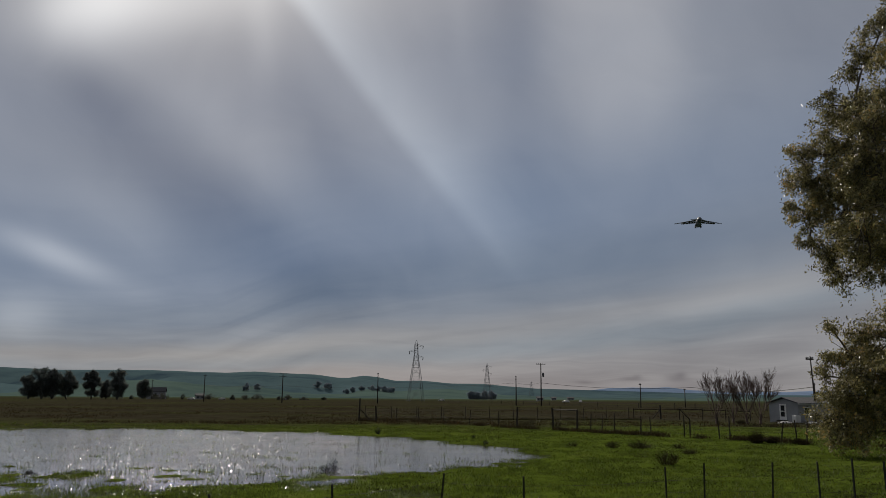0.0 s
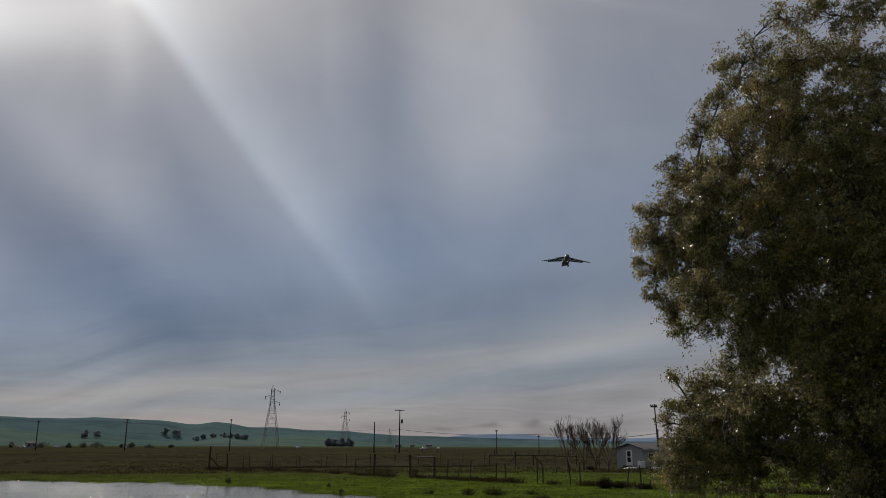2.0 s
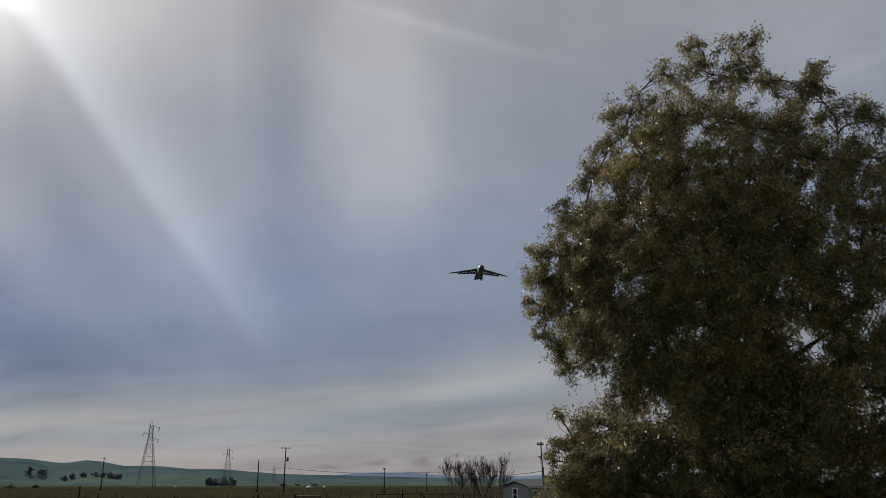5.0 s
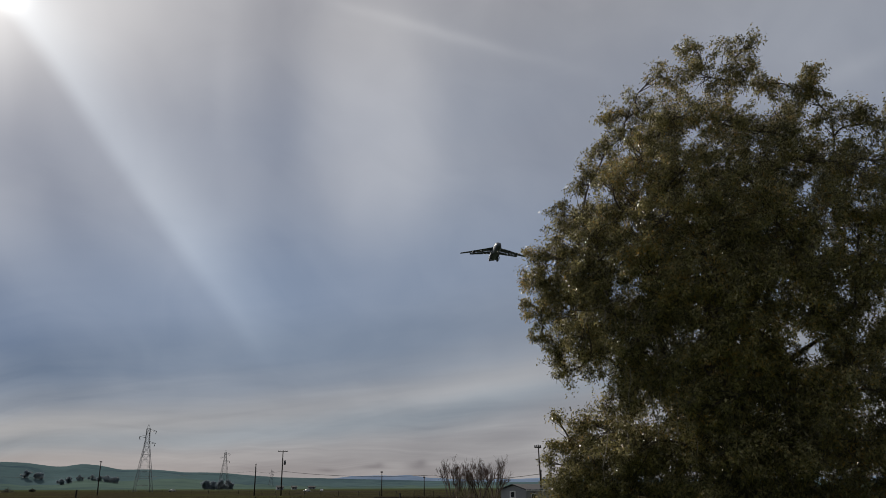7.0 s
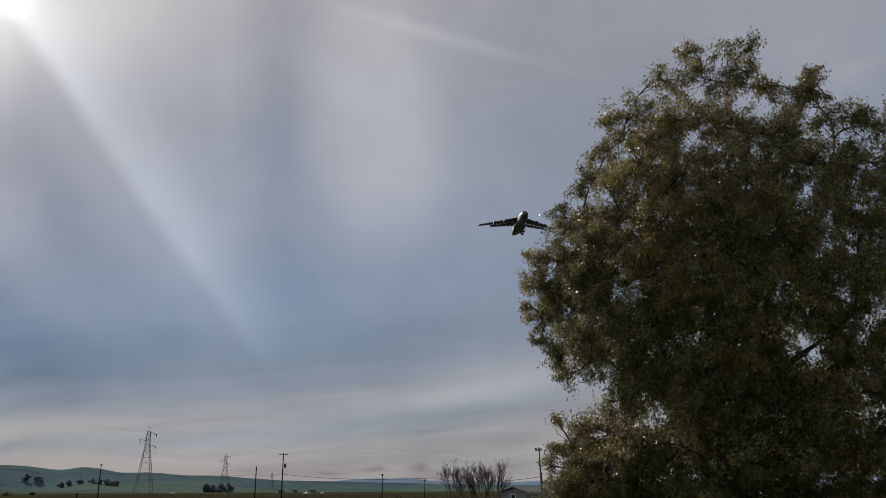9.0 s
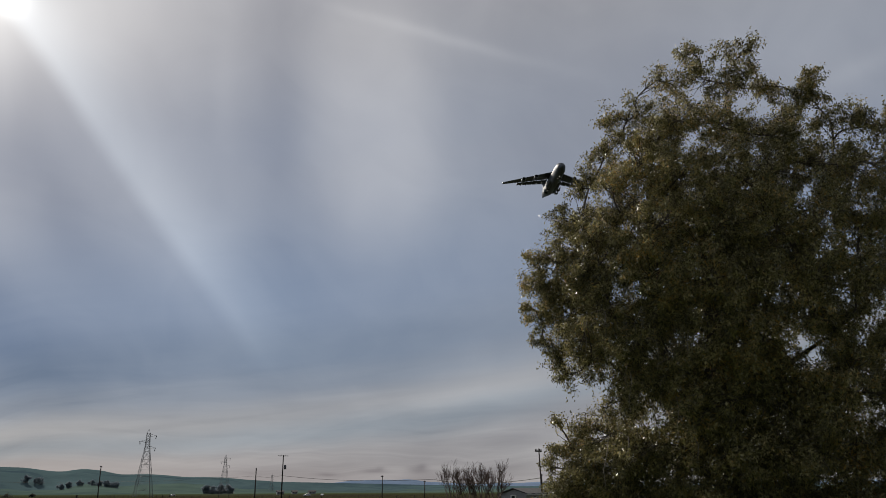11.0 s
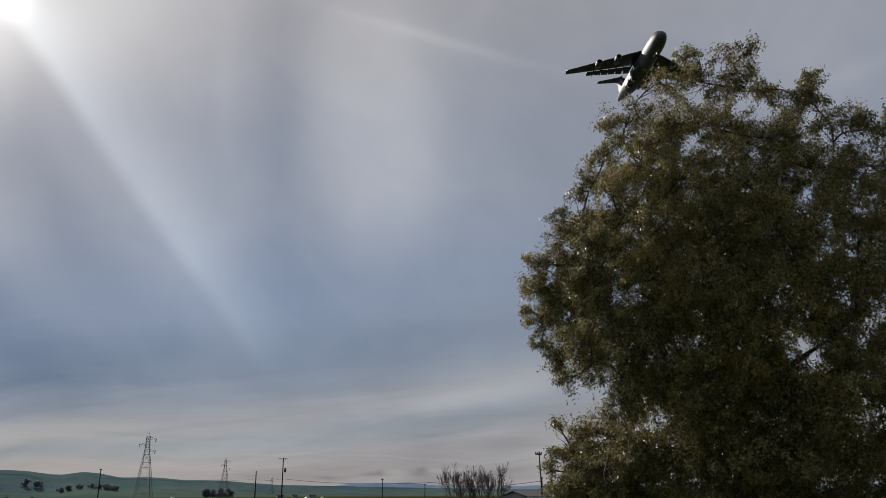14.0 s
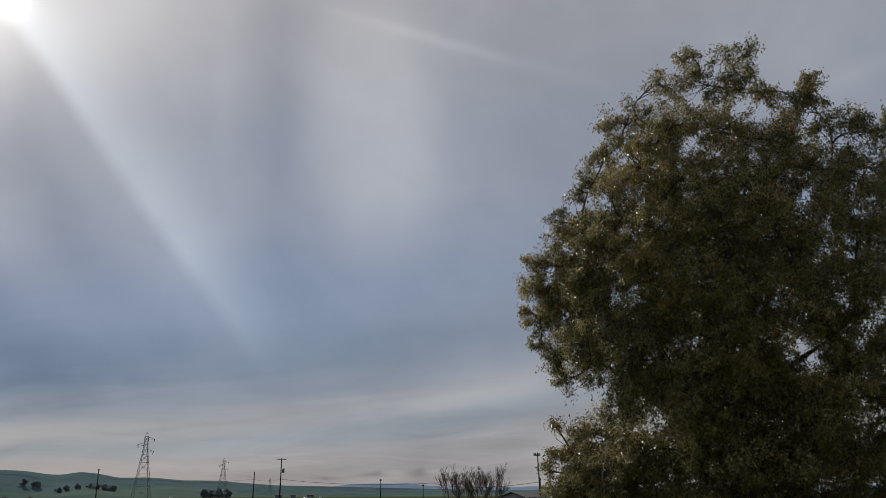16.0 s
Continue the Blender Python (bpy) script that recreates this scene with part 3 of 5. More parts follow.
GUM_HEART = [(-2.9, 17.6, 1.9), (-0.2, 16.9, 2.0), (2.4, 16.9, 2.0), (4.9, 16.6, 2.0), (7.3, 16.0, 1.9), (-4.1, 14.7, 2.0), (-1.4, 13.8, 2.1), (1.5, 13.8, 2.2), (4.2, 13.6, 2.1),
             (6.6, 13.3, 1.7), (-4.1, 11.5, 2.0), (-1.4, 10.6, 2.1), (1.4, 10.4, 2.3), (4.0, 11.5, 1.6), (5.7, 9.0, 1.6), (-4.6, 8.4, 1.7), (-0.9, 7.0, 1.9), (1.9, 7.5, 2.4),
             (4.2, 7.4, 2.1), (-5.5, 4.8, 2.1), (-2.8, 8.7, 1.7), (-2.7, 6.7, 1.6), (-5.6, 10.4, 1.6), (-3.0, 12.6, 1.8), (0.0, 12.2, 1.9), (0.2, 8.8, 2.0), (5.0, 10.6, 1.1), (6.0, 11.6, 0.9), (-2.3, 15.7, 1.6), (0.9, 15.3, 1.7), (3.4, 15.2, 1.6)]
GUM_SKIRT = [(-2.9, 4.8, 2.2), (-0.1, 4.7, 2.4), (2.6, 4.6, 2.4), (4.9, 4.6, 2.1), (6.8, 7.3, 1.3), (7.1, 4.5, 1.9), (-6.5, 2.5, 1.9), (-3.9, 2.2, 2.0), (-1.2, 1.9, 2.2),
             (1.5, 1.9, 2.2), (4.0, 1.9, 2.2), (6.4, 1.9, 2.3), (7.4, 10.0, 1.6), (9.0, 13.4, 2.0), (9.4, 7.1, 2.6), (10.8, 15.6, 2.7)]
GUM_AZ, GUM_FAR = 38.14, 45.0


def build_gum_tree():
    rng = np.random.default_rng(11)
    a = radians(GUM_AZ)
    base = Vector((math.sin(a) * GUM_FAR, math.cos(a) * GUM_FAR, 0.0))
    side, away = Vector((math.cos(a), -math.sin(a), 0)), Vector((math.sin(a), math.cos(a), 0))
    tree = thing("gum_tree", "tall spreading gum tree with drooping dull olive leaves", "tree", at=Matrix.Translation(base))
    lobes, thick = [], []
    for i, (u, h, r) in enumerate(GUM_TOPS + GUM_UPPER + GUM_FLANK + GUM_LOW + GUM_HEART + GUM_SKIRT):
        inside = 1 - min(1.0, math.hypot(u / 11.0, (h - 13) / 15.0))
        reach = 6.5 * math.sqrt(max(0.0, inside))
        for k in ((-1, 1) if reach > 3.2 else (0,)):
            dep = k * reach * 0.75 + rng.uniform(-1, 1) * 0.8
            # nearer masses must stand lower and closer in to cover the same part of the sky
            q = 1 + dep / GUM_FAR
            p = side * (u * q) + away * dep
            lobes.append((p.x, p.y, 2.8 + (h - 2.8) * q, r * q * 1.03))
    s = Shape()
    top = Vector((0.2, 0.1, 0)) + side * -1.2 + Vector((0, 0, 9.0))
    fork = limb(s, (0, 0, -0.3), top, 0.85, 0.5, rng, 0.03, 12, 6)
    part("trunk", s.mesh("trunk", M_BARK, True), None, tree)
    ends = [side * -1.0 + Vector((0, 0, 17)), side * 3.2 + Vector((0, 0, 17)), side * -4.0 + Vector((0, 0, 12)), side * 4.4 + Vector((0, 0, 10.2)), side * 0.8 + Vector((0, 0, 21))]
    nodes = [Vector(fork[3]), Vector(fork[-1])]
    for e in ends:
        s = Shape()
        start = fork[4] if e.z < 13 else fork[-1]
        pts = limb(s, start, e, 0.30, 0.08, rng, 0.07, 8, 6)
        nodes += pts[2:]
        part("limb", s.mesh("limb", M_BARK, True), None, tree)
    broad, open_top, tips = [q for q in lobes if q[3] > 1.25 and q[2] < 19], [q for q in lobes if q[3] > 1.25 and q[2] >= 19], [q for q in lobes if q[3] <= 1.25]
    leaves = np.concatenate([crown_points(broad, rng, 8.0, 140, 0.52)[0], crown_points(open_top, rng, 7.4, 130, 0.52)[0], crown_points(tips, rng, 11.5, 120, 0.54)[0]])
    twig = Shape()
    heart_line = Vector((0, 0, 10.0))
    for x, y, z, r in sorted(lobes, key=lambda q: (Vector(q[:3]) - heart_line).length):
        c = Vector((x, y, z))
        near = min(nodes, key=lambda q: (q - c).length + max(0, q.z - c.z) * 0.8 + (6.0 if (q.z - 7.4) * (c.z - 7.4) < 0 and side.dot(c) < -6 else 0.0))
        s = Shape()
        pts = limb(s, near, c, 0.035 + 0.014 * (near - c).length, 0.025, rng, 0.12, 6, 5)
        nodes += [pts[3], c]
        part("branch", s.mesh("branch", M_BARK), None, tree)
        for k in range(int(10 * r)):
            e = c + Vector(rng.normal(size=3)).normalized() * r * rng.uniform(0.7, 1.02)
            limb(twig, pts[int(rng.integers(3, 6))], e, 0.026, 0.008, rng, 0.12, 4, 3)
    tagged(part("twig_mass", twig.mesh("twig_mass", M_BARK), None, tree, "thin dark twigs"), kind="stuff")
    # dead pale twigs that hang in loose strands below the left-hand boughs
    for k in range(26):
        u, h = rng.uniform(-7.5, -2.0), rng.uniform(5.0, 12.0)
        p = side * u + away * rng.uniform(-5.5, -3.5) + Vector((0, 0, h))
        ln = rng.uniform(0.8, 2.4)
        d = Vector(rng.normal(size=3)) * 0.25
        s = Shape().tube([p, p + Vector((0.15, 0, -ln * 0.2)) + d, p + d * 1.5 + Vector((0, 0, -ln * 0.6)), p + d * 1.2 + Vector((0, 0, -ln))], [0.022, 0.018, 0.014, 0.008], 4)
        part("hanging_twig", s.mesh("hanging_twig", M_DEADWOOD), None, tree, "pale dead hanging twig")
    # the shaded heart of the crown: older, broader sprays
    core = [q for q in lobes if q[2] < 16 and q[3] > 1.45]
    heart = np.concatenate([np.array(q[:3]) + np.clip(rng.normal(size=(int((95 if q[2] > 9 else 220) * q[3] ** 2), 3)), -1.6, 1.6) * q[3] * 0.33 for q in core])
    tagged(part("inner_crown", quads_mesh("inner_crown", leaf_quads(heart, None, 0.24, 0.095, rng), M_LEAF), None, tree, "dense shaded inner leaves"), kind="stuff")
    tagged(part("crown", quads_mesh("crown", leaf_quads(leaves, None, 0.19, 0.066, rng, 0.8), M_LEAF), None, tree, "dull olive drooping leaves"), kind="stuff")
    return tree


def small_tree(name, label, at, height, width, seed, mat, lobes=9, trunk=0.12, dens=6.0, leaf=0.9, group=""):
    """A far broadleaf tree: trunk, forks, lumpy crown of many leaf sprays."""
    rng = np.random.default_rng(seed)
    tree = thing(name, label, "tree", group, at=Matrix.Translation(at))
    s = Shape()
    limb(s, (0, 0, -0.2), (rng.uniform(-.3, .3), 0, height * 0.45), width * 0.04, width * 0.022, rng, 0.05, 7, 4)
    ls = []
    for k in range(lobes):
        an = rng.uniform(0, 2 * math.pi)
        h = rng.uniform(trunk + 0.12, 0.84)
        rr = width * 0.36 * math.sqrt(max(0.05, 1 - ((h - 0.5) / 0.5) ** 2)) * rng.uniform(0.2, 1.0)
        ls.append((math.cos(an) * rr * 1.15, math.sin(an) * rr * 1.15, h * height, width * rng.uniform(0.07, 0.15)))
        limb(s, (0, 0, height * 0.3), ls[-1][:3], width * 0.016, width * 0.006, rng, 0.1, 5, 3)
    ls.append((0, 0, height * 0.86, width * 0.17))
    part("trunk", s.mesh("trunk", M_BARK), None, tree)
    pts, _ = crown_points(ls, rng, dens * 60 / (width * width) * 4, 9, width * 0.07)
    part("crown", quads_mesh("crown", leaf_quads(pts, None, leaf, leaf * 0.55, rng, 0.2), mat), None, tree)
    return tree


def bare_tree(at, height, width, seed):
    rng = np.random.default_rng(seed)
    tree = thing("bare_tree", "leafless reddish-brown tree with many upswept twigs by the fence", "tree", "bare trees by the house", at=Matrix.Translation(at))
    trunk, twigs = Shape(), Shape()
    pts = limb(trunk, (0, 0, -0.1), (rng.uniform(-.15, .15), 0, height * 0.2), 0.15, 0.10, rng, 0.05, 7, 3)
    part("trunk", trunk.mesh("trunk", M_TWIG), None, tree)

    def grow(p, d, ln, r, depth):
        e = p + d * ln
        mid = p.lerp(e, 0.5) + Vector(rng.normal(size=3)) * ln * 0.04
        twigs.tube([p, mid, e], [r, r * 0.8, r * 0.55], 4 if depth < 2 else 3, cap=False)
        if depth >= 4:
            return
        for k in range(int(rng.integers(3, 5))):
            q = p.lerp(e, rng.uniform(0.35, 1.0))
            nd = (d + Vector(rng.normal(size=3)) * 0.27 + Vector((0, 0, 0.22))).normalized()
            grow(q, nd, ln * rng.uniform(0.5, 0.72), max(0.009, r * 0.52), depth + 1)

    for k in range(7):
        an = k * math.pi * 2 / 7 + rng.uniform(-.4, .4)
        d = Vector((math.cos(an) * width / height * 1.05, math.sin(an) * width / height * 1.05, 1)).normalized()
        grow(pts[1 + k % 3], d, height * 0.40, 0.045, 0)
    tagged(part("twig_mass", twigs.mesh("twig_mass", M_TWIG), None, tree), kind="stuff")
    return tree


gum_tree = build_gum_tree()
# ------------------------------------------------------------------ aircraft (nose along +y, right wing along +x)
def ring(y, half_w, top, bottom, n=28, power=2.2):
    pts = []
    for k in range(n):
        a = 2 * math.pi * k / n
        c, s = math.cos(a), math.sin(a)
        x = half_w * math.copysign(abs(c) ** (2 / power), c)
        z = (top if s > 0 else -bottom) * abs(s) ** (2 / power)
        pts.append((x, y, z))
    return pts


def wing_sheet(root, tip, thick_root, thick_tip, n=10, steps=6):
    """Loft of aerofoils: root and tip are (x, leading y, trailing y, z)."""
    rings = []
    for j in range(steps + 1):
        k = j / steps
        x, le, te, z = [a + (b - a) * k for a, b in zip(root, tip)]
        th = thick_root + (thick_tip - thick_root) * k
        up, lo = [], []
        for i in range(n + 1):
            c = i / n
            t = th * (1.48 * math.sqrt(c) - 0.63 * c - 1.76 * c * c + 1.42 * c ** 3 - 0.51 * c ** 4) * 2
            y = le + (te - le) * c
            up.append((x, y, z + t * 0.6))
            lo.append((x, y, z - t * 0.4))
        rings.append(up + lo[-2:0:-1])
    return rings


def build_aircraft():
    plane = thing("cargo_aircraft", "large grey four-engined military cargo jet with wheels and flaps down", "aircraft")
    st = [(33.4, 0.25, 0.25, 0.3), (32.8, 1.3, 1.3, 1.3), (31.5, 2.2, 2.5, 2.0), (29.5, 2.9, 3.7, 2.75), (27, 3.35, 4.45, 3.4), (23, 3.55, 4.7, 3.75),
          (10, 3.58, 4.6, 3.8), (-6, 3.58, 4.5, 3.8), (-14, 3.5, 4.4, 3.3), (-22, 2.9, 4.2, 1.5), (-29, 2.0, 3.9, -0.4), (-34, 1.05, 3.5, -1.55), (-36.6, 0.35, 3.0, -2.2)]
    rings = []
    for y, w, top, bottom in st:
        mid = (top - bottom) / 2
        rings.append([(x, yy, z + mid) for x, yy, z in ring(y, w, (top + bottom) / 2, (top + bottom) / 2)])
    body = part("fuselage", Shape().loft(rings[::-1]).mesh("fuselage", M_SKIN, True), None, plane)
    s = Shape()
    for k in range(6):
        a = -0.62 + 0.25 * k
        m = Matrix.Translation((math.sin(a) * 2.3, 29.2 + math.cos(a) * 1.1, 2.75)) @ Matrix.Rotation(-a, 4, "Z") @ Matrix.Rotation(-0.7, 4, "X")
        s.box((-0.25, -0.03, -0.3), (0.25, 0.05, 0.3), m)
    part("windscreen", s.mesh("windscreen", M_GLASS), None, body, "dark cockpit windows")
    # gear fairings along the belly
    for sx in (-1, 1):
        rr = [[(x + sx * 3.0, y, z - 2.2) for x, y, z in ring(y, w, w, w, 14)] for y, w in ((9, 0.2), (7, 1.15), (3, 1.5), (-7, 1.5), (-11, 1.1), (-14, 0.2))]
        part("gear_fairing", Shape().loft(rr[::-1]).mesh("gear_fairing", M_SKIN, True), None, plane)
    for sx in (-1, 1):
        root, tip = (sx * 2.2, 13.0, -1.5, 3.6), (sx * 33.4, -5.2, -9.6, 0.9)
        rings = wing_sheet(root, tip, 0.85, 0.2)
        if sx < 0:
            rings = rings[::-1]
        # wing tip rounding
        wing = part("wing", Shape().loft(rings).mesh("wing", M_SKIN, True), None, plane)
        for k in range(7):       # slats, drooped at the leading edge
            a, b = 0.16 + k * 0.118, 0.16 + (k + 1) * 0.118 - 0.006
            s = Shape()
            rr = []
            for q in (a, b):
                x, le, te, z = [u + (v - u) * q for u, v in zip(root, tip)]
                ch = (le - te) * 0.07
                rr.append([(x, le + ch * 0.75, z - 0.50 + 0.2 * q), (x, le + ch * 0.3, z - 0.05), (x, le - ch * 0.3, z + 0.10), (x, le - ch * 0.2, z - 0.28)])
            part("slat", s.loft(rr if sx > 0 else rr[::-1]).mesh("slat", M_SKIN), None, wing)
        for k in range(6):       # flaps, lowered and set apart from the wing by a slot
            a, b = 0.055 + k * 0.108, 0.055 + (k + 1) * 0.108 - 0.012
            rr = []
            for q in (a, b):
                x, le, te, z = [u + (v - u) * q for u, v in zip(root, tip)]
                ch = (le - te) * 0.23
                y0, z0 = te + 0.25, z - 0.30
                rr.append([(x, y0, z0), (x, y0 - ch * 0.3, z0 - ch * 0.05), (x, y0 - ch, z0 - ch * 0.62), (x, y0 - ch * 0.3, z0 - ch * 0.32), (x, y0, z0 - 0.25)])
            part("flap", Shape().loft(rr if sx > 0 else rr[::-1]).mesh("flap", M_SKIN), None, wing)
            q = a
            x, le, te, z = [u + (v - u) * q for u, v in zip(root, tip)]
            s = Shape().tube([(x, te + 3.0, z - 0.45), (x, te + 1.2, z - 0.95), (x, te - 1.4, z - 1.35), (x, te - 2.8, z - 1.9)], [0.1, 0.34, 0.32, 0.06], 8)
            part("flap_track", s.mesh("flap_track", M_SKIN, True), None, wing)
        tipc = [(sx * 33.4, -5.2 - 4.4 * q, 0.9) for q in (0.05, 0.3, 0.6, 0.95)]
        part("wing_tip", Shape().tube(tipc, [0.1, 0.3, 0.28, 0.08], 8).mesh("wing_tip", M_SKIN, True), None, wing)
        for q in (0.35, 0.60):   # engines, hung well ahead of the wing
            x, le, te, z = [u + (v - u) * q for u, v in zip(root, tip)]
            zc, yc = z - 2.55, le + 1.2
            eng = Shape()
            prof = [(4.0, 1.02), (4.15, 1.15), (4.0, 1.25), (3.2, 1.38), (1.5, 1.43), (-0.6, 1.34), (-0.7, 1.0), (-2.6, 0.8), (-3.6, 0.4)]
            rr = [[(x + r * math.cos(2 * math.pi * k / 24), yc + y, zc + r * math.sin(2 * math.pi * k / 24)) for k in range(24)] for y, r in prof]
            eng.loft(rr[::-1], cap=False)
            engine = part("engine", eng.mesh("engine", M_SKIN, True), None, plane)
            inl = [[(x + r * math.cos(2 * math.pi * k / 24), yc + y, zc + r * math.sin(2 * math.pi * k / 24)) for k in range(24)] for y, r in ((4.02, 1.03), (2.6, 1.0), (2.5, 0.3), (3.1, 0.04))]
            part("intake", Shape().loft(inl, cap=False).mesh("intake", M_DARK, True), None, engine, "dark engine intake and fan")
            lip = [[(x + r * math.cos(2 * math.pi * k / 24), yc + y, zc + r * math.sin(2 * math.pi * k / 24)) for k in range(24)] for y, r in ((4.03, 1.015), (4.18, 1.15), (4.02, 1.265))]
            part("intake_lip", Shape().loft(lip, cap=False).mesh("intake_lip", M_LIP, True), None, engine, "bare metal intake rim")
            py = Shape().loft([[(x - 0.16, yc + 3.0, zc + 1.4), (x + 0.16, yc + 3.0, zc + 1.4), (x + 0.16, yc - 3.2, zc + 0.8), (x - 0.16, yc - 3.2, zc + 0.8)],
                               [(x - 0.14, le + 0.2, z + 0.1), (x + 0.14, le + 0.2, z + 0.1), (x + 0.14, te + 4.5, z - 0.1), (x - 0.14, te + 4.5, z - 0.1)]])
            part("pylon", py.mesh("pylon", M_SKIN), None, plane)
    # fin and high tailplane
    fin = Shape()
    rr = []
    for k in range(6):
        q = k / 5
        le, te, z, th = -22.5 - 8.5 * q, -34.0 - 3.6 * q, 3.6 + 9.4 * q, 0.62 - 0.2 * q
        rr.append([(0, le, z), (th, le - (le - te) * 0.25, z), (th * 0.8, le - (le - te) * 0.6, z), (0, te, z), (-th * 0.8, le - (le - te) * 0.6, z), (-th, le - (le - te) * 0.25, z)])
    fin.loft(rr[::-1])
    fin_ob = part("fin", fin.mesh("fin", M_SKIN), None, plane)
    part("fin_bullet", Shape().tube([(0, -28.8, 13.1), (0, -30.5, 13.1), (0, -35, 13.1), (0, -38.4, 13.1)], [0.06, 0.62, 0.6, 0.08], 12).mesh("fin_bullet", M_SKIN, True), None, fin_ob)
    for sx in (-1, 1):
        rings = wing_sheet((sx * 0.3, -30.5, -37.2, 13.1), (sx * 10.4, -36.2, -38.9, 12.7), 0.36, 0.12)
        part("tailplane", Shape().loft(rings if sx > 0 else rings[::-1]).mesh("tailplane", M_SKIN, True), None, plane)
    # undercarriage
    def wheel_at(x, y, z, r, w, parent):
        s = Shape().tube([(x - w / 2, y, z), (x - w * 0.4, y, z), (x + w * 0.4, y, z), (x + w / 2, y, z)], [r * 0.82, r, r, r * 0.82], 14)
        part("wheel", s.mesh("wheel", M_TYRE, True), None, parent)

    for sx in (-1, 1):
        for y in (1.5, -5.5):
            g = part("main_gear", Shape().tube([(sx * 3.2, y, -3.0), (sx * 3.6, y, -5.3)], [0.26, 0.2], 8).box((sx * 3.6 - 0.9, y - 0.8, -5.45), (sx * 3.6 + 0.9, y + 0.8, -5.2)).mesh("main_gear", M_DARK), None, plane)
            for dx, dy in ((-0.95, 0.9), (-0.35, 0.9), (0.35, 0.9), (0.95, 0.9), (-0.45, -0.9), (0.45, -0.9)):
                wheel_at(sx * 3.6 + dx, y + dy, -5.4, 0.62, 0.42, g)
            part("gear_door", Shape().box((sx * 4.9 - 0.06, y - 2.0, -4.6), (sx * 4.9 + 0.06, y + 2.0, -3.0)).mesh("gear_door", M_SKIN), None, plane)
    g = part("nose_gear", Shape().tube([(0, 23.5, -3.2), (0, 23.8, -5.3)], [0.2, 0.16], 8).mesh("nose_gear", M_DARK), None, plane)
    for dx in (-0.85, -0.32, 0.32, 0.85):
        wheel_at(dx, 23.8, -5.3, 0.58, 0.4, g)
    part("landing_light", Shape().tube([(0.0, 24.3, -4.3), (0.0, 24.5, -4.3)], [0.12, 0.14], 10).mesh("landing_light", M_LAMP), None, g, "lit white landing lamp")
    part("tip_light", Shape().tube([(33.6, -5.6, 0.9), (33.6, -5.3, 0.9)], [0.1, 0.1], 8).mesh("tip_light", M_LAMP), None, plane, "lit white wing tip lamp")
    return plane


aircraft = build_aircraft()


def motions():
    """The aircraft comes down its glide path towards the road."""
    rows = []
    for i in range(0, 17):
        s = i - 8.0
        p = [a + b * s + c * s * s for a, b, c in zip((269.94, 648.01, 219.31), (-12.835, -60.375, -4.424), (-0.0309, 0.1345, -0.0022))]
        rows.append((float(i), pose(*p, 0, 0, 165.90) @ pose(0, 0, 0, -1.40) @ pose(0, 0, 0, 0, -2.41)))
    walk(aircraft, rows)


# ------------------------------------------------------------------ fences
def post_mesh(h, r, sides, mat, rng, lean=0.0):
    top = (rng.normal() * lean, rng.normal() * lean, h)
    s = Shape().tube([(0, 0, -0.3), (top[0] * 0.5, top[1] * 0.5, h * 0.5), (top[0], top[1], h - 0.03), (top[0], top[1], h)], [r * 1.05, r, r * 0.95, r * 0.7], sides)
    return s.mesh("post", mat)


def t_post_mesh(h, lean, rng):
    """Rolled steel post of T section with studs and an earth plate."""
    tx, ty = rng.normal() * lean, rng.normal() * lean * 0.4
    m = Matrix(((1, 0, tx, 0), (0, 1, ty, 0), (0, 0, 1, 0), (0, 0, 0, 1)))
    s = Shape().box((-0.018, -0.005, -0.3), (0.018, 0.006, h), m).box((-0.005, 0.006, -0.3), (0.005, 0.038, h), m)
    for k in range(10):
        z = 0.2 + k * (h - 0.25) / 10
        s.box((-0.008, -0.016, z), (0.008, -0.006, z + 0.02), m)
    s.box((-0.05, -0.012, h * 0.0 - 0.1), (0.05, -0.007, 0.05), m)
    return s.mesh("post", M_TPOST)


def strand(s, pts, r, sag, seg=4):
    line = []
    for a, b in zip(pts, pts[1:]):
        for k in range(seg):
            q = k / seg
            p = Vector(a).lerp(Vector(b), q)
            p.z -= sag * 4 * q * (1 - q)
            line.append(p)
    line.append(Vector(pts[-1]))
    s.tube(line, r, 3, cap=False)


def fence(name, label, posts, heights, radius, mat, wires, wire_r, seed, lean=0.05, steel=False, rails=()):
    rng = np.random.default_rng(seed)
    f = thing(name, label, "fence")
    tops = []
    for (x, y), h in zip(posts, heights):
        z = ground_height(x, y)
        thick = radius * (1.0 if h < 1.75 else 2.0)
        me = t_post_mesh(h, lean, rng) if steel else post_mesh(h, thick, 7, mat, rng, lean)
        ob = part("post", me, None, f)
        ob.matrix_basis = pose(x, y, z, 0, 0, rng.uniform(0, 360) if not steel else rng.uniform(-25, 25))
        tops.append(Vector((x, y, z)))
    for k in wires:
        s = Shape()
        strand(s, [p + Vector((0, 0.03, k + rng.normal() * 0.02)) for p in tops], wire_r, 0.03)
        part("wire", s.mesh("wire", M_WIRE), None, f)
    for a, b, z in rails:
        s = Shape().tube([tops[a] + Vector((0, -0.1, z)), tops[b] + Vector((0, -0.1, z))], 0.055, 6)
        part("rail", s.mesh("rail", M_WOOD), None, f)
    return f


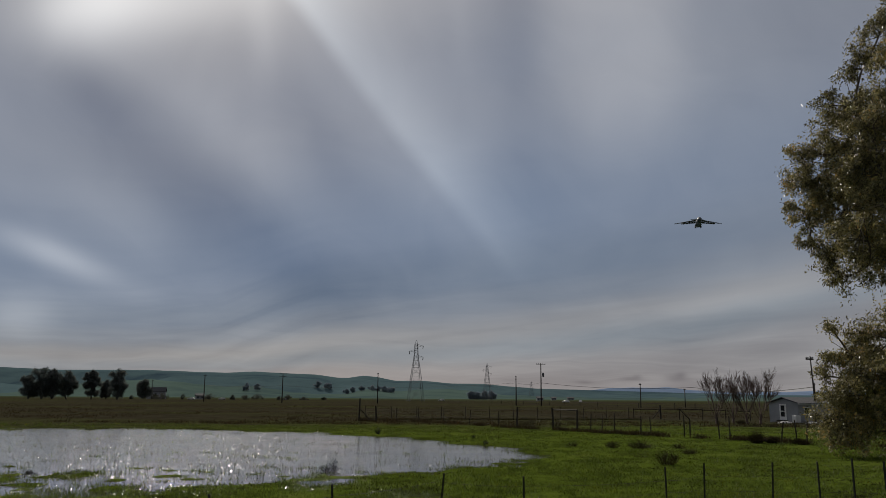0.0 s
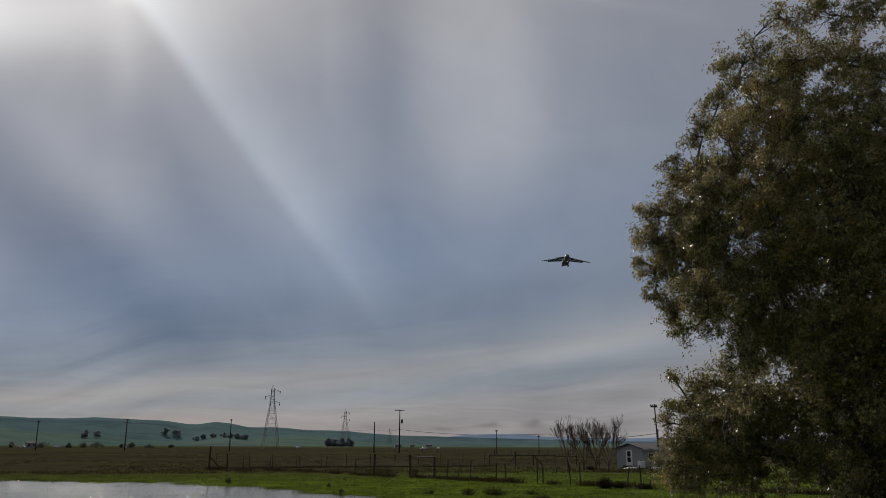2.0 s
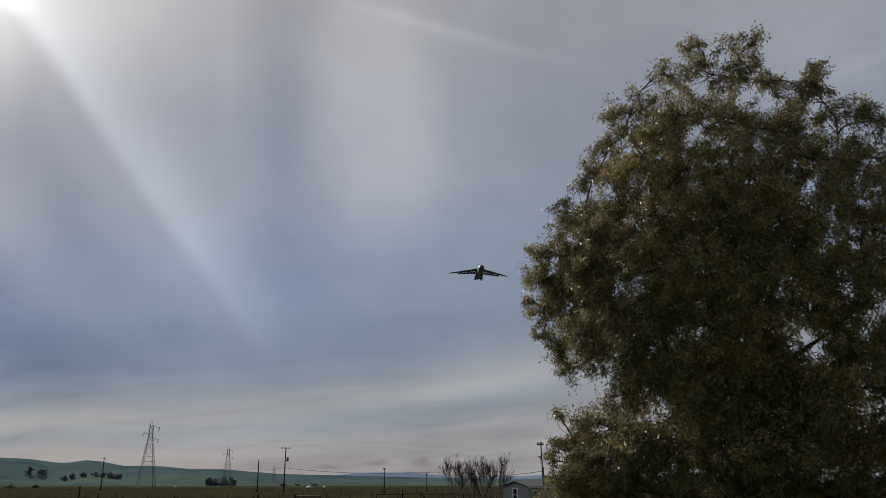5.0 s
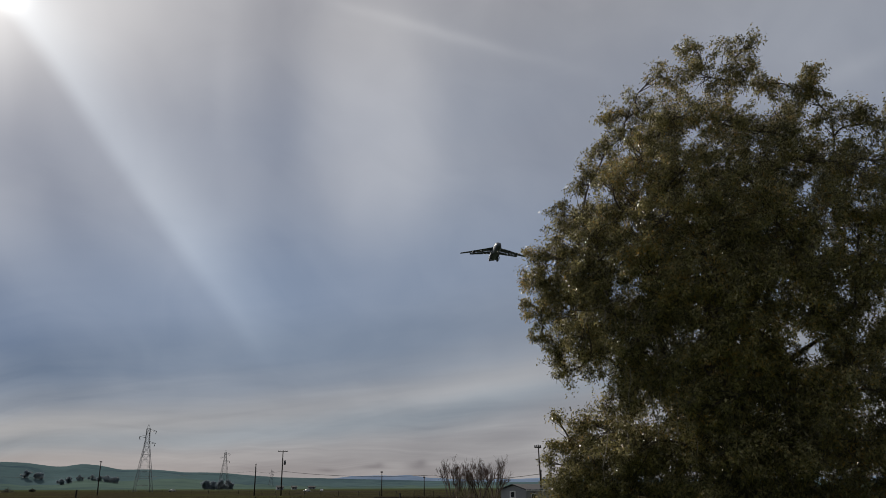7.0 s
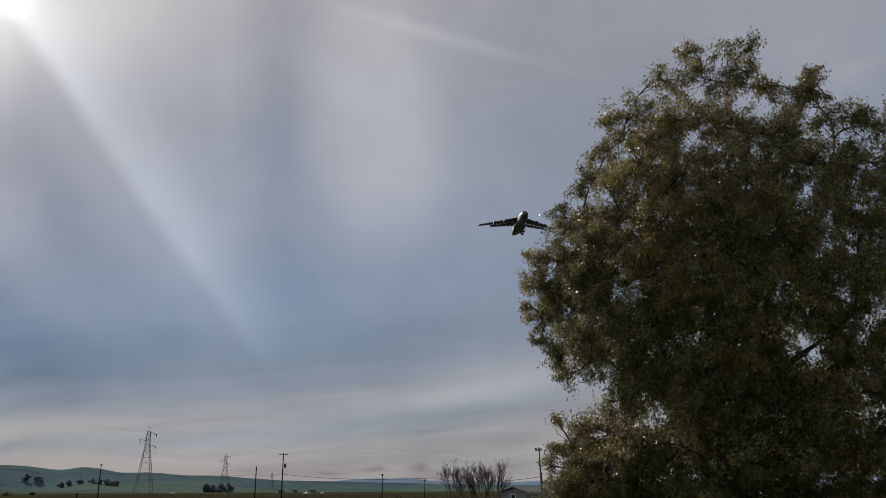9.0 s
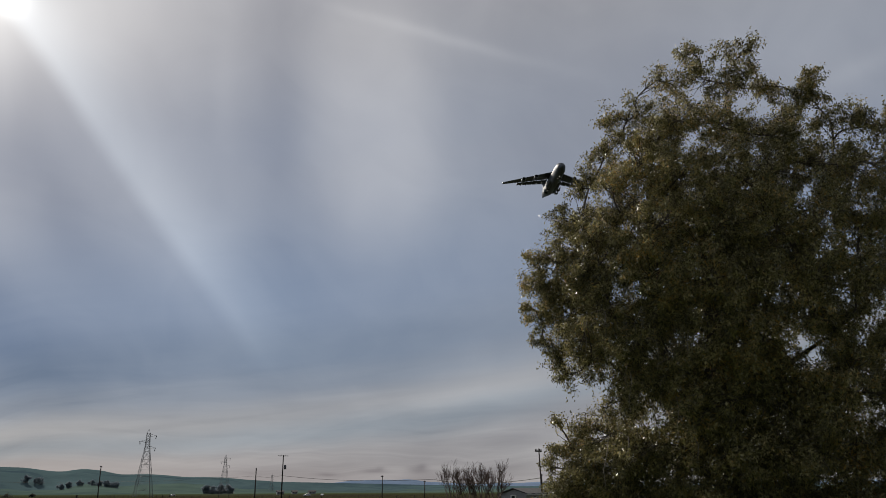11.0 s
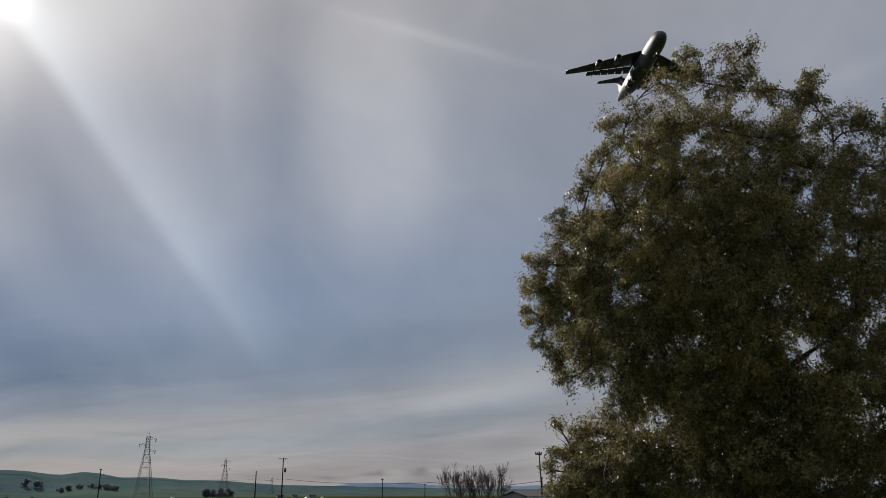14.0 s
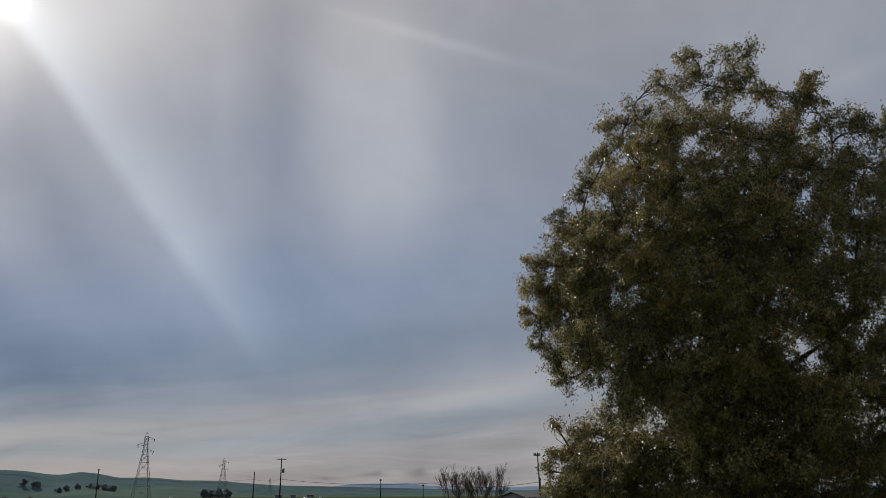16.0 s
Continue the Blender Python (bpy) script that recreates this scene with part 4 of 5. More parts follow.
NEAR_POSTS = [(-5.2, 10.6), (-3.4, 12.2), (-1.73, 13.59), (-0.1, 15.7), (1.5, 15.23), (4.57, 16.89), (5.58, 17.74), (6.97, 17.6), (8.01, 17.6), (8.95, 18.0), (9.46, 17.62), (10.02, 17.31), (10.5, 17.05), (11.6, 16.6), (13.0, 16.0)]
NEAR_TOPS = [1.38, 1.38, 1.39, 1.38, 1.38, 1.43, 1.45, 1.49, 1.505, 1.55, 1.52, 1.48, 1.45, 1.45, 1.45]
fence("wire_fence", "dark steel T-post fence with slack barbed wire along the road", NEAR_POSTS,
      [t - ground_height(*p) for p, t in zip(NEAR_POSTS, NEAR_TOPS)], 0.03, M_TPOST, (0.25, 0.55, 0.85, 1.15), 0.0035, 3, 0.03, True)

LINE_X = [-9.7, 0.0, 5.3, 9.8, 13.6, 17.8, 22.9, 27.0, 33.0]
LINE_Y = [94.5, 89.5, 77.8, 72.5, 65.0, 59.4, 53.0, 48.5, 42.0]
PASTURE_X = [-9.7, -7.6, -5.2, -2.7, 0.1, 2.7, 5.3, 6.9, 9.8, 11.4, 12.2, 12.9, 13.6, 15.2, 15.8, 17.6, 17.9, 19.4, 19.9, 22.2, 22.9, 23.3, 24.3, 25.3, 26.6, 28.0, 29.5, 31.0]
PASTURE_H = [2.55, 1.75, 1.6, 1.6, 1.6, 1.5, 1.5, 1.95, 1.95, 1.85, 1.5, 1.4, 1.6, 1.45, 1.4, 1.55, 1.4, 1.5, 1.6, 1.35, 1.5, 1.5, 1.2, 1.35, 1.5, 1.3, 1.4, 1.3]
PASTURE = [(x, float(np.interp(x, LINE_X, LINE_Y))) for x in PASTURE_X]
fence("pasture_fence", "old leaning wooden-post wire fence with a rough gateway across the pasture", PASTURE, PASTURE_H, 0.046, M_WOOD, (0.3, 0.65, 1.0, 1.25), 0.008, 5, 0.09, False,
      [(8, 9, 1.8), (0, 1, 0.15)])
BACK = [(x, 101.0 + (x + 10) * 0.2) for x in np.arange(-9.5, 25, 3.1)]
fence("back_fence", "second line of thin weathered fence posts behind the pasture", BACK, [1.65] * len(BACK), 0.042, M_WOOD, (0.25, 0.6, 1.0, 1.35), 0.009, 6, 0.06)
PEN = [(26.3, 112.5), (29.9, 112.0), (32.3, 111.5), (35.0, 110.0), (37.6, 108.5), (40.3, 107.0)]
pen = fence("pen_fence", "wooden post and rail pen fence with braced posts", PEN, [1.5, 1.95, 1.6, 1.6, 1.5, 1.5], 0.06, M_WOOD, (0.4, 0.8), 0.012, 7, 0.05, False,
            [(0, 1, 1.35), (1, 2, 1.38), (2, 3, 1.38), (3, 4, 1.3), (4, 5, 1.25)])
for x, y, dx in ((32.3, 111.4, 1.5), (29.9, 111.9, -1.3), (-9.7, 94.4, 1.6)):
    s = Shape().tube([(x + dx, y, -0.1), (x, y, 1.5)], 0.07, 6)
    part("brace", s.mesh("brace", M_WOOD), None, pen)
FAR_LINE = [(-60 + 7.2 * i, 690 - 27.0 * i) for i in range(17)]
fence("far_fence", "distant fence of short dark posts with a top rail", [(x + 3.6 * k, y - 13.5 * k) for x, y in FAR_LINE for k in (0, 1)], [1.5] * 34, 0.085, M_WOOD, (0.6, 1.35), 0.04, 8, 0.1)
EAST = [(60 + 3 * i, 250 - 9 * i) for i in range(9)]
fence("field_fence", "distant thin-posted field fence", EAST, [1.6] * 9, 0.09, M_WOOD, (0.5, 1.4), 0.03, 9, 0.08)


# ------------------------------------------------------------------ power lines
def utility_pole(at, h, arm, turn, extra=0, label="dark wooden utility pole with one crossarm", lean=0.0, thick=0.16):
    p = thing("utility_pole", label, "utility pole", "utility poles", at=Matrix.Translation((at[0], at[1], ground_height(*at))))
    part("shaft", Shape().tube([(0, 0, -0.5), (lean * 0.5, 0, h * 0.5), (lean, 0, h)], [thick, thick * 0.85, thick * 0.65], 9).mesh("shaft", M_POLE, True), None, p)
    c, s_ = math.cos(radians(turn)), math.sin(radians(turn))
    for k in range(1 + extra):
        z = h - 0.35 - 1.15 * k
        w = arm * (1 - 0.25 * (k == 2))
        a = part("crossarm", Shape().box((-w / 2, -0.08, -0.09), (w / 2, 0.08, 0.09), pose(lean * z / h, 0.2, z, 0, 0, turn)).mesh("crossarm", M_POLE), None, p)
        for q in (-0.46, -0.22, 0.22, 0.46):
            part("insulator", Shape().tube([(lean * z / h + q * w * c, 0.2 + q * w * s_, z + 0.09), (lean * z / h + q * w * c, 0.2 + q * w * s_, z + 0.22), (lean * z / h + q * w * c, 0.2 + q * w * s_, z + 0.3)], [0.05, 0.08, 0.04], 6).mesh("insulator", M_DARK), None, a)
    return p


main_pole = utility_pole((33.6, 278.0), 14.55, 3.3, 4, label="tall wooden utility pole with crossarm and transformer", thick=0.24)
part("transformer", Shape().tube([(0.75, 0, 9.9), (0.75, 0, 10.0), (0.75, 0, 11.2), (0.75, 0, 11.3)], [0.3, 0.38, 0.38, 0.25], 12).mesh("transformer", M_STEEL, True), None, main_pole, "grey can transformer")
utility_pole((26.9, 299.0), 10.8, 1.5, 75, 2, "wooden utility pole with three short crossarms", thick=0.24)
utility_pole((-68.0, 343.5), 12.4, 3.0, 8, 1, "wooden utility pole with two crossarms in the field", thick=0.26)
utility_pole((-28.1, 349.0), 12.8, 2.0, 70, 0, thick=0.24)
utility_pole((-107.3, 364.6), 12.0, 1.6, 60, 0, thick=0.24)
utility_pole((46.7, 101.9), 8.2, 1.0, 10, 0, "leaning wooden utility pole with crossarm beside the house", lean=-0.3, thick=0.115)
for x, y, h in ((62.0, 255.0, 7.5), (78.0, 262.0, 6.0), (93.0, 232.0, 8.5), (104, 262, 7.0), (98.5, 215, 7.2), (-209.0, 520, 13.0), (-190, 530, 12.5)):
    utility_pole((x, y), h, 0.9, 30, 0, "thin distant wooden utility pole", thick=0.17)


def wire_run(pts, r, sag, label, name="power_line", seg=14):
    t = thing(name, label, "power line")
    s = Shape()
    strand(s, pts, r, sag, seg)
    part("cable", s.mesh("cable", M_TPOST), None, t)


wire_run([(33.6, 278, 7.9), (62.0, 200, 5.6), (46.7, 101.9, 4.4)], 0.06, 0.9, "dark service cable drooping from the tall pole to the house pole")
wire_run([(33.6, 278, 8.0), (26.9, 299, 8.2), (-28.1, 349, 6.9), (-68.0, 343.5, 7.2), (-107.3, 364.6, 7.4)], 0.035, 0.6, "dark cables sagging between wooden poles")

def pylon_tower(at, h, turn, label):
    t = thing("transmission_tower", label, "pylon", "steel pylons", at=Matrix.Translation((at[0], at[1], 0)) @ pose(0, 0, 0, 0, 0, turn))
    k = h / 39.0
    lv = [(0, 4.9), (8, 3.9), (15.5, 3.0), (21.5, 2.2), (26, 1.55), (30, 1.15), (33.5, 1.0), (36.5, 0.9)]
    bar = 0.095 * k
    for sx in (-1, 1):
        for sy in (-1, 1):
            part("leg", Shape().tube([(sx * w * k, sy * w * k, z * k - 0.3 * (z == 0)) for z, w in lv], [bar * 1.35] * len(lv), 4).mesh("leg", M_STEEL), None, t)
    for (z0, w0), (z1, w1) in zip(lv, lv[1:]):
        s = Shape()
        for a in range(4):
            c = [(-1, -1), (1, -1), (1, 1), (-1, 1)]
            p, q = c[a], c[(a + 1) % 4]
            for u, v in ((p, q), (q, p)):
                s.tube([(u[0] * w0 * k, u[1] * w0 * k, z0 * k), (v[0] * w1 * k, v[1] * w1 * k, z1 * k)], bar * 0.75, 3, cap=False)
            s.tube([(p[0] * w1 * k, p[1] * w1 * k, z1 * k), (q[0] * w1 * k, q[1] * w1 * k, z1 * k)], bar * 0.75, 3, cap=False)
            if w0 > 2.5:
                m = (w0 + w1) / 2
                zm = (z0 + z1) / 2
                s.tube([(p[0] * m * k, p[1] * m * k, zm * k), (q[0] * m * k, q[1] * m * k, zm * k)], bar * 0.55, 3, cap=False)
        part("bracing", s.mesh("bracing", M_STEEL), None, t)
    part("peak", Shape().tube([(0.9 * k, 0, 36.5 * k), (0, 0, 39 * k)], bar, 4).tube([(-0.9 * k, 0, 36.5 * k), (0, 0, 39 * k)], bar, 4).mesh("peak", M_STEEL), None, t)
    for sx, z in ((1, 35.2), (-1, 31.8), (1, 28.2)):
        e = (sx * 4.6 * k, 0, z * k)
        s = Shape()
        for sy in (-0.95, 0.95):
            s.tube([(sx * 0.9 * k, sy * k, (z - 0.7) * k), e], bar * 0.9, 3)
            s.tube([(sx * 0.9 * k, sy * k, (z + 0.9) * k), e], bar * 0.8, 3)
        a = part("arm", s.mesh("arm", M_STEEL), None, t)
        part("insulator_string", Shape().tube([e, (e[0] * 0.93, 0, e[2] - 1.9 * k)], 0.20 * k, 6).mesh("insulator_string", M_DARK), None, a)
    return t


pylon_tower((-17.5, 519.7), 39.2, 12, "tall grey steel lattice transmission tower in the field")
pylon_tower((46.1, 848.8), 38.6, 12, "grey steel lattice transmission tower farther off")
pylon_tower((183.7, 1690.0), 37.5, 12, "tiny distant steel lattice transmission tower")

# ------------------------------------------------------------------ house and yard
HX = Matrix(((0.83, -0.56, 0, 43.2), (0.56, 0.83, 0, 99.2), (0, 0, 1, 0), (0, 0, 0, 1)))


def build_house():
    h = thing("mobile_home", "pale grey mobile home with shallow gabled grey roof", "house", at=HX)
    ln, w, eave, ridge = 8.0, 3.9, 2.4, 3.0
    s = Shape()
    prof = [(0, 0.0), (w, 0.0), (w, eave), (w / 2, ridge - 0.06), (0, eave)]
    s.loft([[(x, y, z) for y, z in prof] for x in (0.0, ln)])
    wall = part("wall", s.mesh("wall", M_SIDING), None, h, "pale grey horizontal siding")
    for k in range(1, 10):
        z = k * 0.24
        part("siding_lap", Shape().box((0.0, -0.014, z), (ln, -0.002, z + 0.03)).box((-0.014, 0, z), (-0.002, w, z + 0.03)).mesh("siding_lap", M_SIDING), None, wall)
    s = Shape()
    t, o = 0.12, 0.28
    up = [(-o, eave - 0.08), (w / 2, ridge), (w + o, eave - 0.08)]
    s.loft([[(x, y, z + t) for y, z in up] + [(x, y, z) for y, z in up[::-1]] for x in (-o, ln + o)])
    part("roof", s.mesh("roof", M_ROOF), None, h, "dark grey sheet roof")
    part("fascia", Shape().box((-o - 0.03, -o, eave - 0.16), (ln + o, -o + 0.05, eave + 0.03)).mesh("fascia", M_WHITE), None, h)
    d = part("door", Shape().box((-0.07, 1.55, 0.35), (-0.016, 2.45, 2.25)).mesh("door", M_WHITE), None, h, "white door with dark panes")
    for z0, z1 in ((0.75, 1.35), (1.45, 2.1)):
        part("door_pane", Shape().box((-0.085, 1.75, z0), (-0.072, 2.25, z1)).mesh("door_pane", M_PANE), None, d)
    for x in (1.3,):
        win = part("window", Shape().box((x - 0.08, -0.07, 0.97), (x + 1.08, -0.016, 1.93)).mesh("window", M_WHITE), None, h, "white-framed window")
        part("pane", Shape().box((x, -0.085, 1.05), (x + 0.47, -0.072, 1.85)).mesh("pane", M_PANE), None, win)
        part("pane", Shape().box((x + 0.53, -0.085, 1.05), (x + 1.0, -0.072, 1.85)).mesh("pane", M_PANE), None, win)
    part("step", Shape().box((-1.0, 1.4, -0.1), (-0.09, 2.6, 0.16)).box((-0.6, 1.4, 0.16), (-0.09, 2.6, 0.33)).mesh("step", M_WOOD), None, h)


build_house()


def white_tank(x, y, w, h):
    t = thing("water_tank", "white plastic caged water tank standing in the yard", "tank", at=pose(x, y, 0.03, 0, 0, 20))
    bm = bmesh.new()
    bmesh.ops.create_cube(bm, size=1, matrix=Matrix.Translation((0, 0, h / 2 + 0.1)) @ Matrix.Diagonal((w, w, h, 1)))
    bmesh.ops.bevel(bm, geom=bm.edges[:], offset=0.06, segments=2, affect="EDGES")
    part("tank_body", bm, M_WHITE, t)
    part("cap", Shape().tube([(0, 0, h + 0.09), (0, 0, h + 0.17)], 0.12, 10).mesh("cap", M_DARK), None, t)
    part("pallet", Shape().box((-w / 2, -w / 2, 0), (w / 2, w / 2, 0.1)).mesh("pallet", M_WOOD), None, t)


def covered_heap(x, y, w, h, seed):
    rng = np.random.default_rng(seed)
    t = thing("tarpaulin_heap", "low heap under a white tarpaulin in the yard", "tarpaulin", at=pose(x, y, 0.02, 0, 0, 15))
    s = Shape()
    rr = []
    for k in range(7):
        q = k / 6
        hh = h * math.sin(math.pi * (0.08 + 0.84 * q)) * rng.uniform(0.8, 1.1)
        rr.append([(w * (q - 0.5), -0.45, 0.0), (w * (q - 0.5), -0.36, hh * 0.8), (w * (q - 0.5), 0, hh), (w * (q - 0.5), 0.36, hh * 0.75), (w * (q - 0.5), 0.45, 0.0)])
    part("cover", s.loft(rr).mesh("cover", M_WHITE, True), None, t)


white_tank(42.0, 97.0, 0.72, 0.85)
covered_heap(40.9, 97.6, 1.9, 0.26, 2)
covered_heap(44.0, 97.2, 1.6, 0.26, 4)
p = thing("gate_post", "dark square timber post near the house", "post", at=pose(44.6, 97.6, 0))
part("timber", Shape().box((-0.15, -0.15, -0.2), (0.15, 0.15, 1.3)).mesh("timber", M_WOOD), None, p)

for x, y, h, w, sd in ((31.2, 93.3, 6.5, 2.6, 1), (33.1, 92.9, 5.9, 2.3, 2), (34.5, 92.2, 6.2, 2.4, 3), (35.7, 91.8, 6.1, 2.6, 4)):
    bare_tree((x, y, 0), h, w, sd)

# ------------------------------------------------------------------ far trees and farmsteads
ROW = [(-246, 482, 14.5, 13, 1), (-239, 484, 19.3, 15, 2), (-227, 490, 17.8, 13, 3), (-214.5, 495.5, 18.6, 11.5, 4), (-200.5, 501, 19.2, 13.5, 5), (-214.5, 517, 12.5, 9, 6), (-207, 563, 14.4, 11, 7),
       (-234, 486, 18.5, 13, 21)]
for x, y, h, w, sd in ROW:
    small_tree("eucalyptus_tree", "dark spreading eucalyptus in a row by a farm", (x, y, 0), h, w, sd, M_LEAF_FAR, 44, 0.02, 15.0, 0.6, "eucalyptus row")


def px_at(az, d):
    return d * math.sin(radians(az)), d * math.cos(radians(az))


SLOPES = [BVHTree.FromObject(bpy.data.objects[k], bpy.context.evaluated_depsgraph_get()) for k in ("foothills", "hills")]


def slope_height(x, y):
    """Height of the hills or of the plain below them."""
    hits = [t.ray_cast(Vector((x, y, 500.0)), Vector((0, 0, -1)))[0] for t in SLOPES]
    return max([0.0] + [p.z for p in hits if p])


for az, d, h, w, sd in ((-8.8, 1780, 15, 18, 31), (-8.05, 1780, 14, 17, 32), (-13.6, 1600, 17, 15, 33), (-12.9, 1600, 16, 12, 34), (-6.75, 1720, 11, 15, 36), (-6.35, 1720, 14, 13, 37),
                        (-5.75, 1750, 12, 13, 38), (-5.0, 1760, 12, 14, 39), (-4.55, 1740, 10, 12, 40), (-4.1, 1720, 13, 16, 46), (-3.65, 1700, 12, 17, 47), (1.95, 1150, 13, 14, 41), (2.4, 1160, 11, 15, 42),
                        (2.95, 1150, 14, 16, 48), (3.4, 1170, 13, 17, 43), (-26.5, 1400, 20, 22, 44)):
    x, y = px_at(az, d)
    small_tree("distant_tree", "round distant tree at the foot of the hills, tinted bluish with haze", (x, y, slope_height(x, y) - 0.3), h * 0.85, w * 1.25, sd, M_LEAF_HAZE, 14, 0.02, 14.0, 1.1, "trees below the hills")


for i in range(8, 21):
    x, y = px_at(-29 + 1.02 * i + 0.3 * math.sin(i * 2.3), 610 + 40 * math.sin(i * 1.7))
    small_tree("hedge_bush", "low dark hedge bush along the far field edge", (x, y, 0), (2.2 if 8 < i < 19 else 1.0) + 1.2 * abs(math.sin(i * 1.3)), 9.0 + 4 * math.sin(i * 2.1), 100 + i, M_LEAF_HEDGE, 12, 0.0, 3.0, 0.5, "far hedge")


def farm_building(at, turn, ln, w, eave, ridge, label, wall_mat, windows=3):
    b = thing("farm_building", label, "building", "distant farm buildings", at=Matrix.Translation((*at, 0)) @ pose(0, 0, 0, 0, 0, turn))
    prof = [(0, -0.2), (w, -0.2), (w, eave), (w / 2, ridge - 0.1), (0, eave)]
    part("wall", Shape().loft([[(x, y, z) for y, z in prof] for x in (0.0, ln)]).mesh("wall", wall_mat), None, b)
    up = [(-0.5, eave - 0.15), (w / 2, ridge), (w + 0.5, eave - 0.15)]
    part("roof", Shape().loft([[(x, y, z + 0.2) for y, z in up] + [(x, y, z) for y, z in up[::-1]] for x in (-0.5, ln + 0.5)]).mesh("roof", M_ROOF), None, b)
    for k in range(windows):
        x = ln * (k + 0.5) / windows
        part("window", Shape().box((x - 0.6, -0.08, eave * 0.35), (x + 0.6, -0.004, eave * 0.75)).mesh("window", M_PANE), None, b)


farm_building((-219.0, 600.0), 14, 13, 9, 5.6, 8.6, "grey two-storey farmhouse beside dark trees", M_SIDING, 3)
for az, d, ln, sd in ((-4.6, 1500, 14, 1), (6.6, 900, 7, 2), (8.7, 1100, 9, 4), (-16.9, 640, 6, 5), (7.6, 1000, 6, 3)):
    x, y = px_at(az, d)
    farm_building((x, y), -az + 5, ln, 7, 2.8, 4.2, "low pale shed on the far side of the fields", M_SIDING, 2)


def parked_vehicle(at, turn, mat):
    v = thing("parked_car", "small pale car parked at the far edge of the field", "car", "distant cars", at=Matrix.Translation((*at, 0.02)) @ pose(0, 0, 0, 0, 0, turn))
    prof = [(-2.2, 0.35), (-2.2, 0.85), (-1.9, 0.95), (-1.1, 1.0), (-0.6, 1.5), (1.2, 1.5), (1.9, 0.98), (2.2, 0.85), (2.2, 0.35)]
    part("body", Shape().loft([[(x, y * (1 - 0.12 * (z > 1.2)), z) for x, z in prof] for y in (-0.85, 0.85)]).mesh("body", mat), None, v)
    for x in (-1.4, 1.4):
        for y in (-0.8, 0.8):
            part("wheel", Shape().tube([(x, y - 0.1, 0.34), (x, y + 0.1, 0.34)], 0.34, 12).mesh("wheel", M_TYRE), None, v)


for az, d, turn in ((-17.2, 560, 5), (-15.2, 570, 20), (-11.0, 600, 80), (-0.1, 620, 10), (8.6, 520, 15), (9.6, 540, 75)):
    parked_vehicle(px_at(az, d), turn, M_WHITE)


# ------------------------------------------------------------------ grass, reeds and scrub
def blades(name, label, pts, size, mat, seed, each, spread_r, width, lean, category):
    """Tufts of blades at the points; one object for what nobody could count."""
    rng = np.random.default_rng(seed)
    p = np.repeat(np.asarray(pts), each, 0)
    sz = np.repeat(np.asarray(size), each)[:, None] * rng.uniform(0.5, 1.25, (len(p), 1))
    base = p + np.concatenate([rng.normal(size=(len(p), 2)) * spread_r, np.zeros((len(p), 1))], 1)
    d = np.concatenate([rng.normal(size=(len(p), 2)) * lean, np.ones((len(p), 1))], 1)
    d /= np.linalg.norm(d, axis=1)[:, None]
    s = np.cross(d, rng.normal(size=(len(p), 3)))
    s /= np.linalg.norm(s, axis=1)[:, None]
    mid = base + d * sz * 0.5
    q = np.stack([base - np.array((0, 0, 0.02)), mid + s * width, base + d * sz + s * 0.0, mid - s * width], 1)
    tagged(new(name, quads_mesh(name, q, mat)), label, category, kind="stuff")


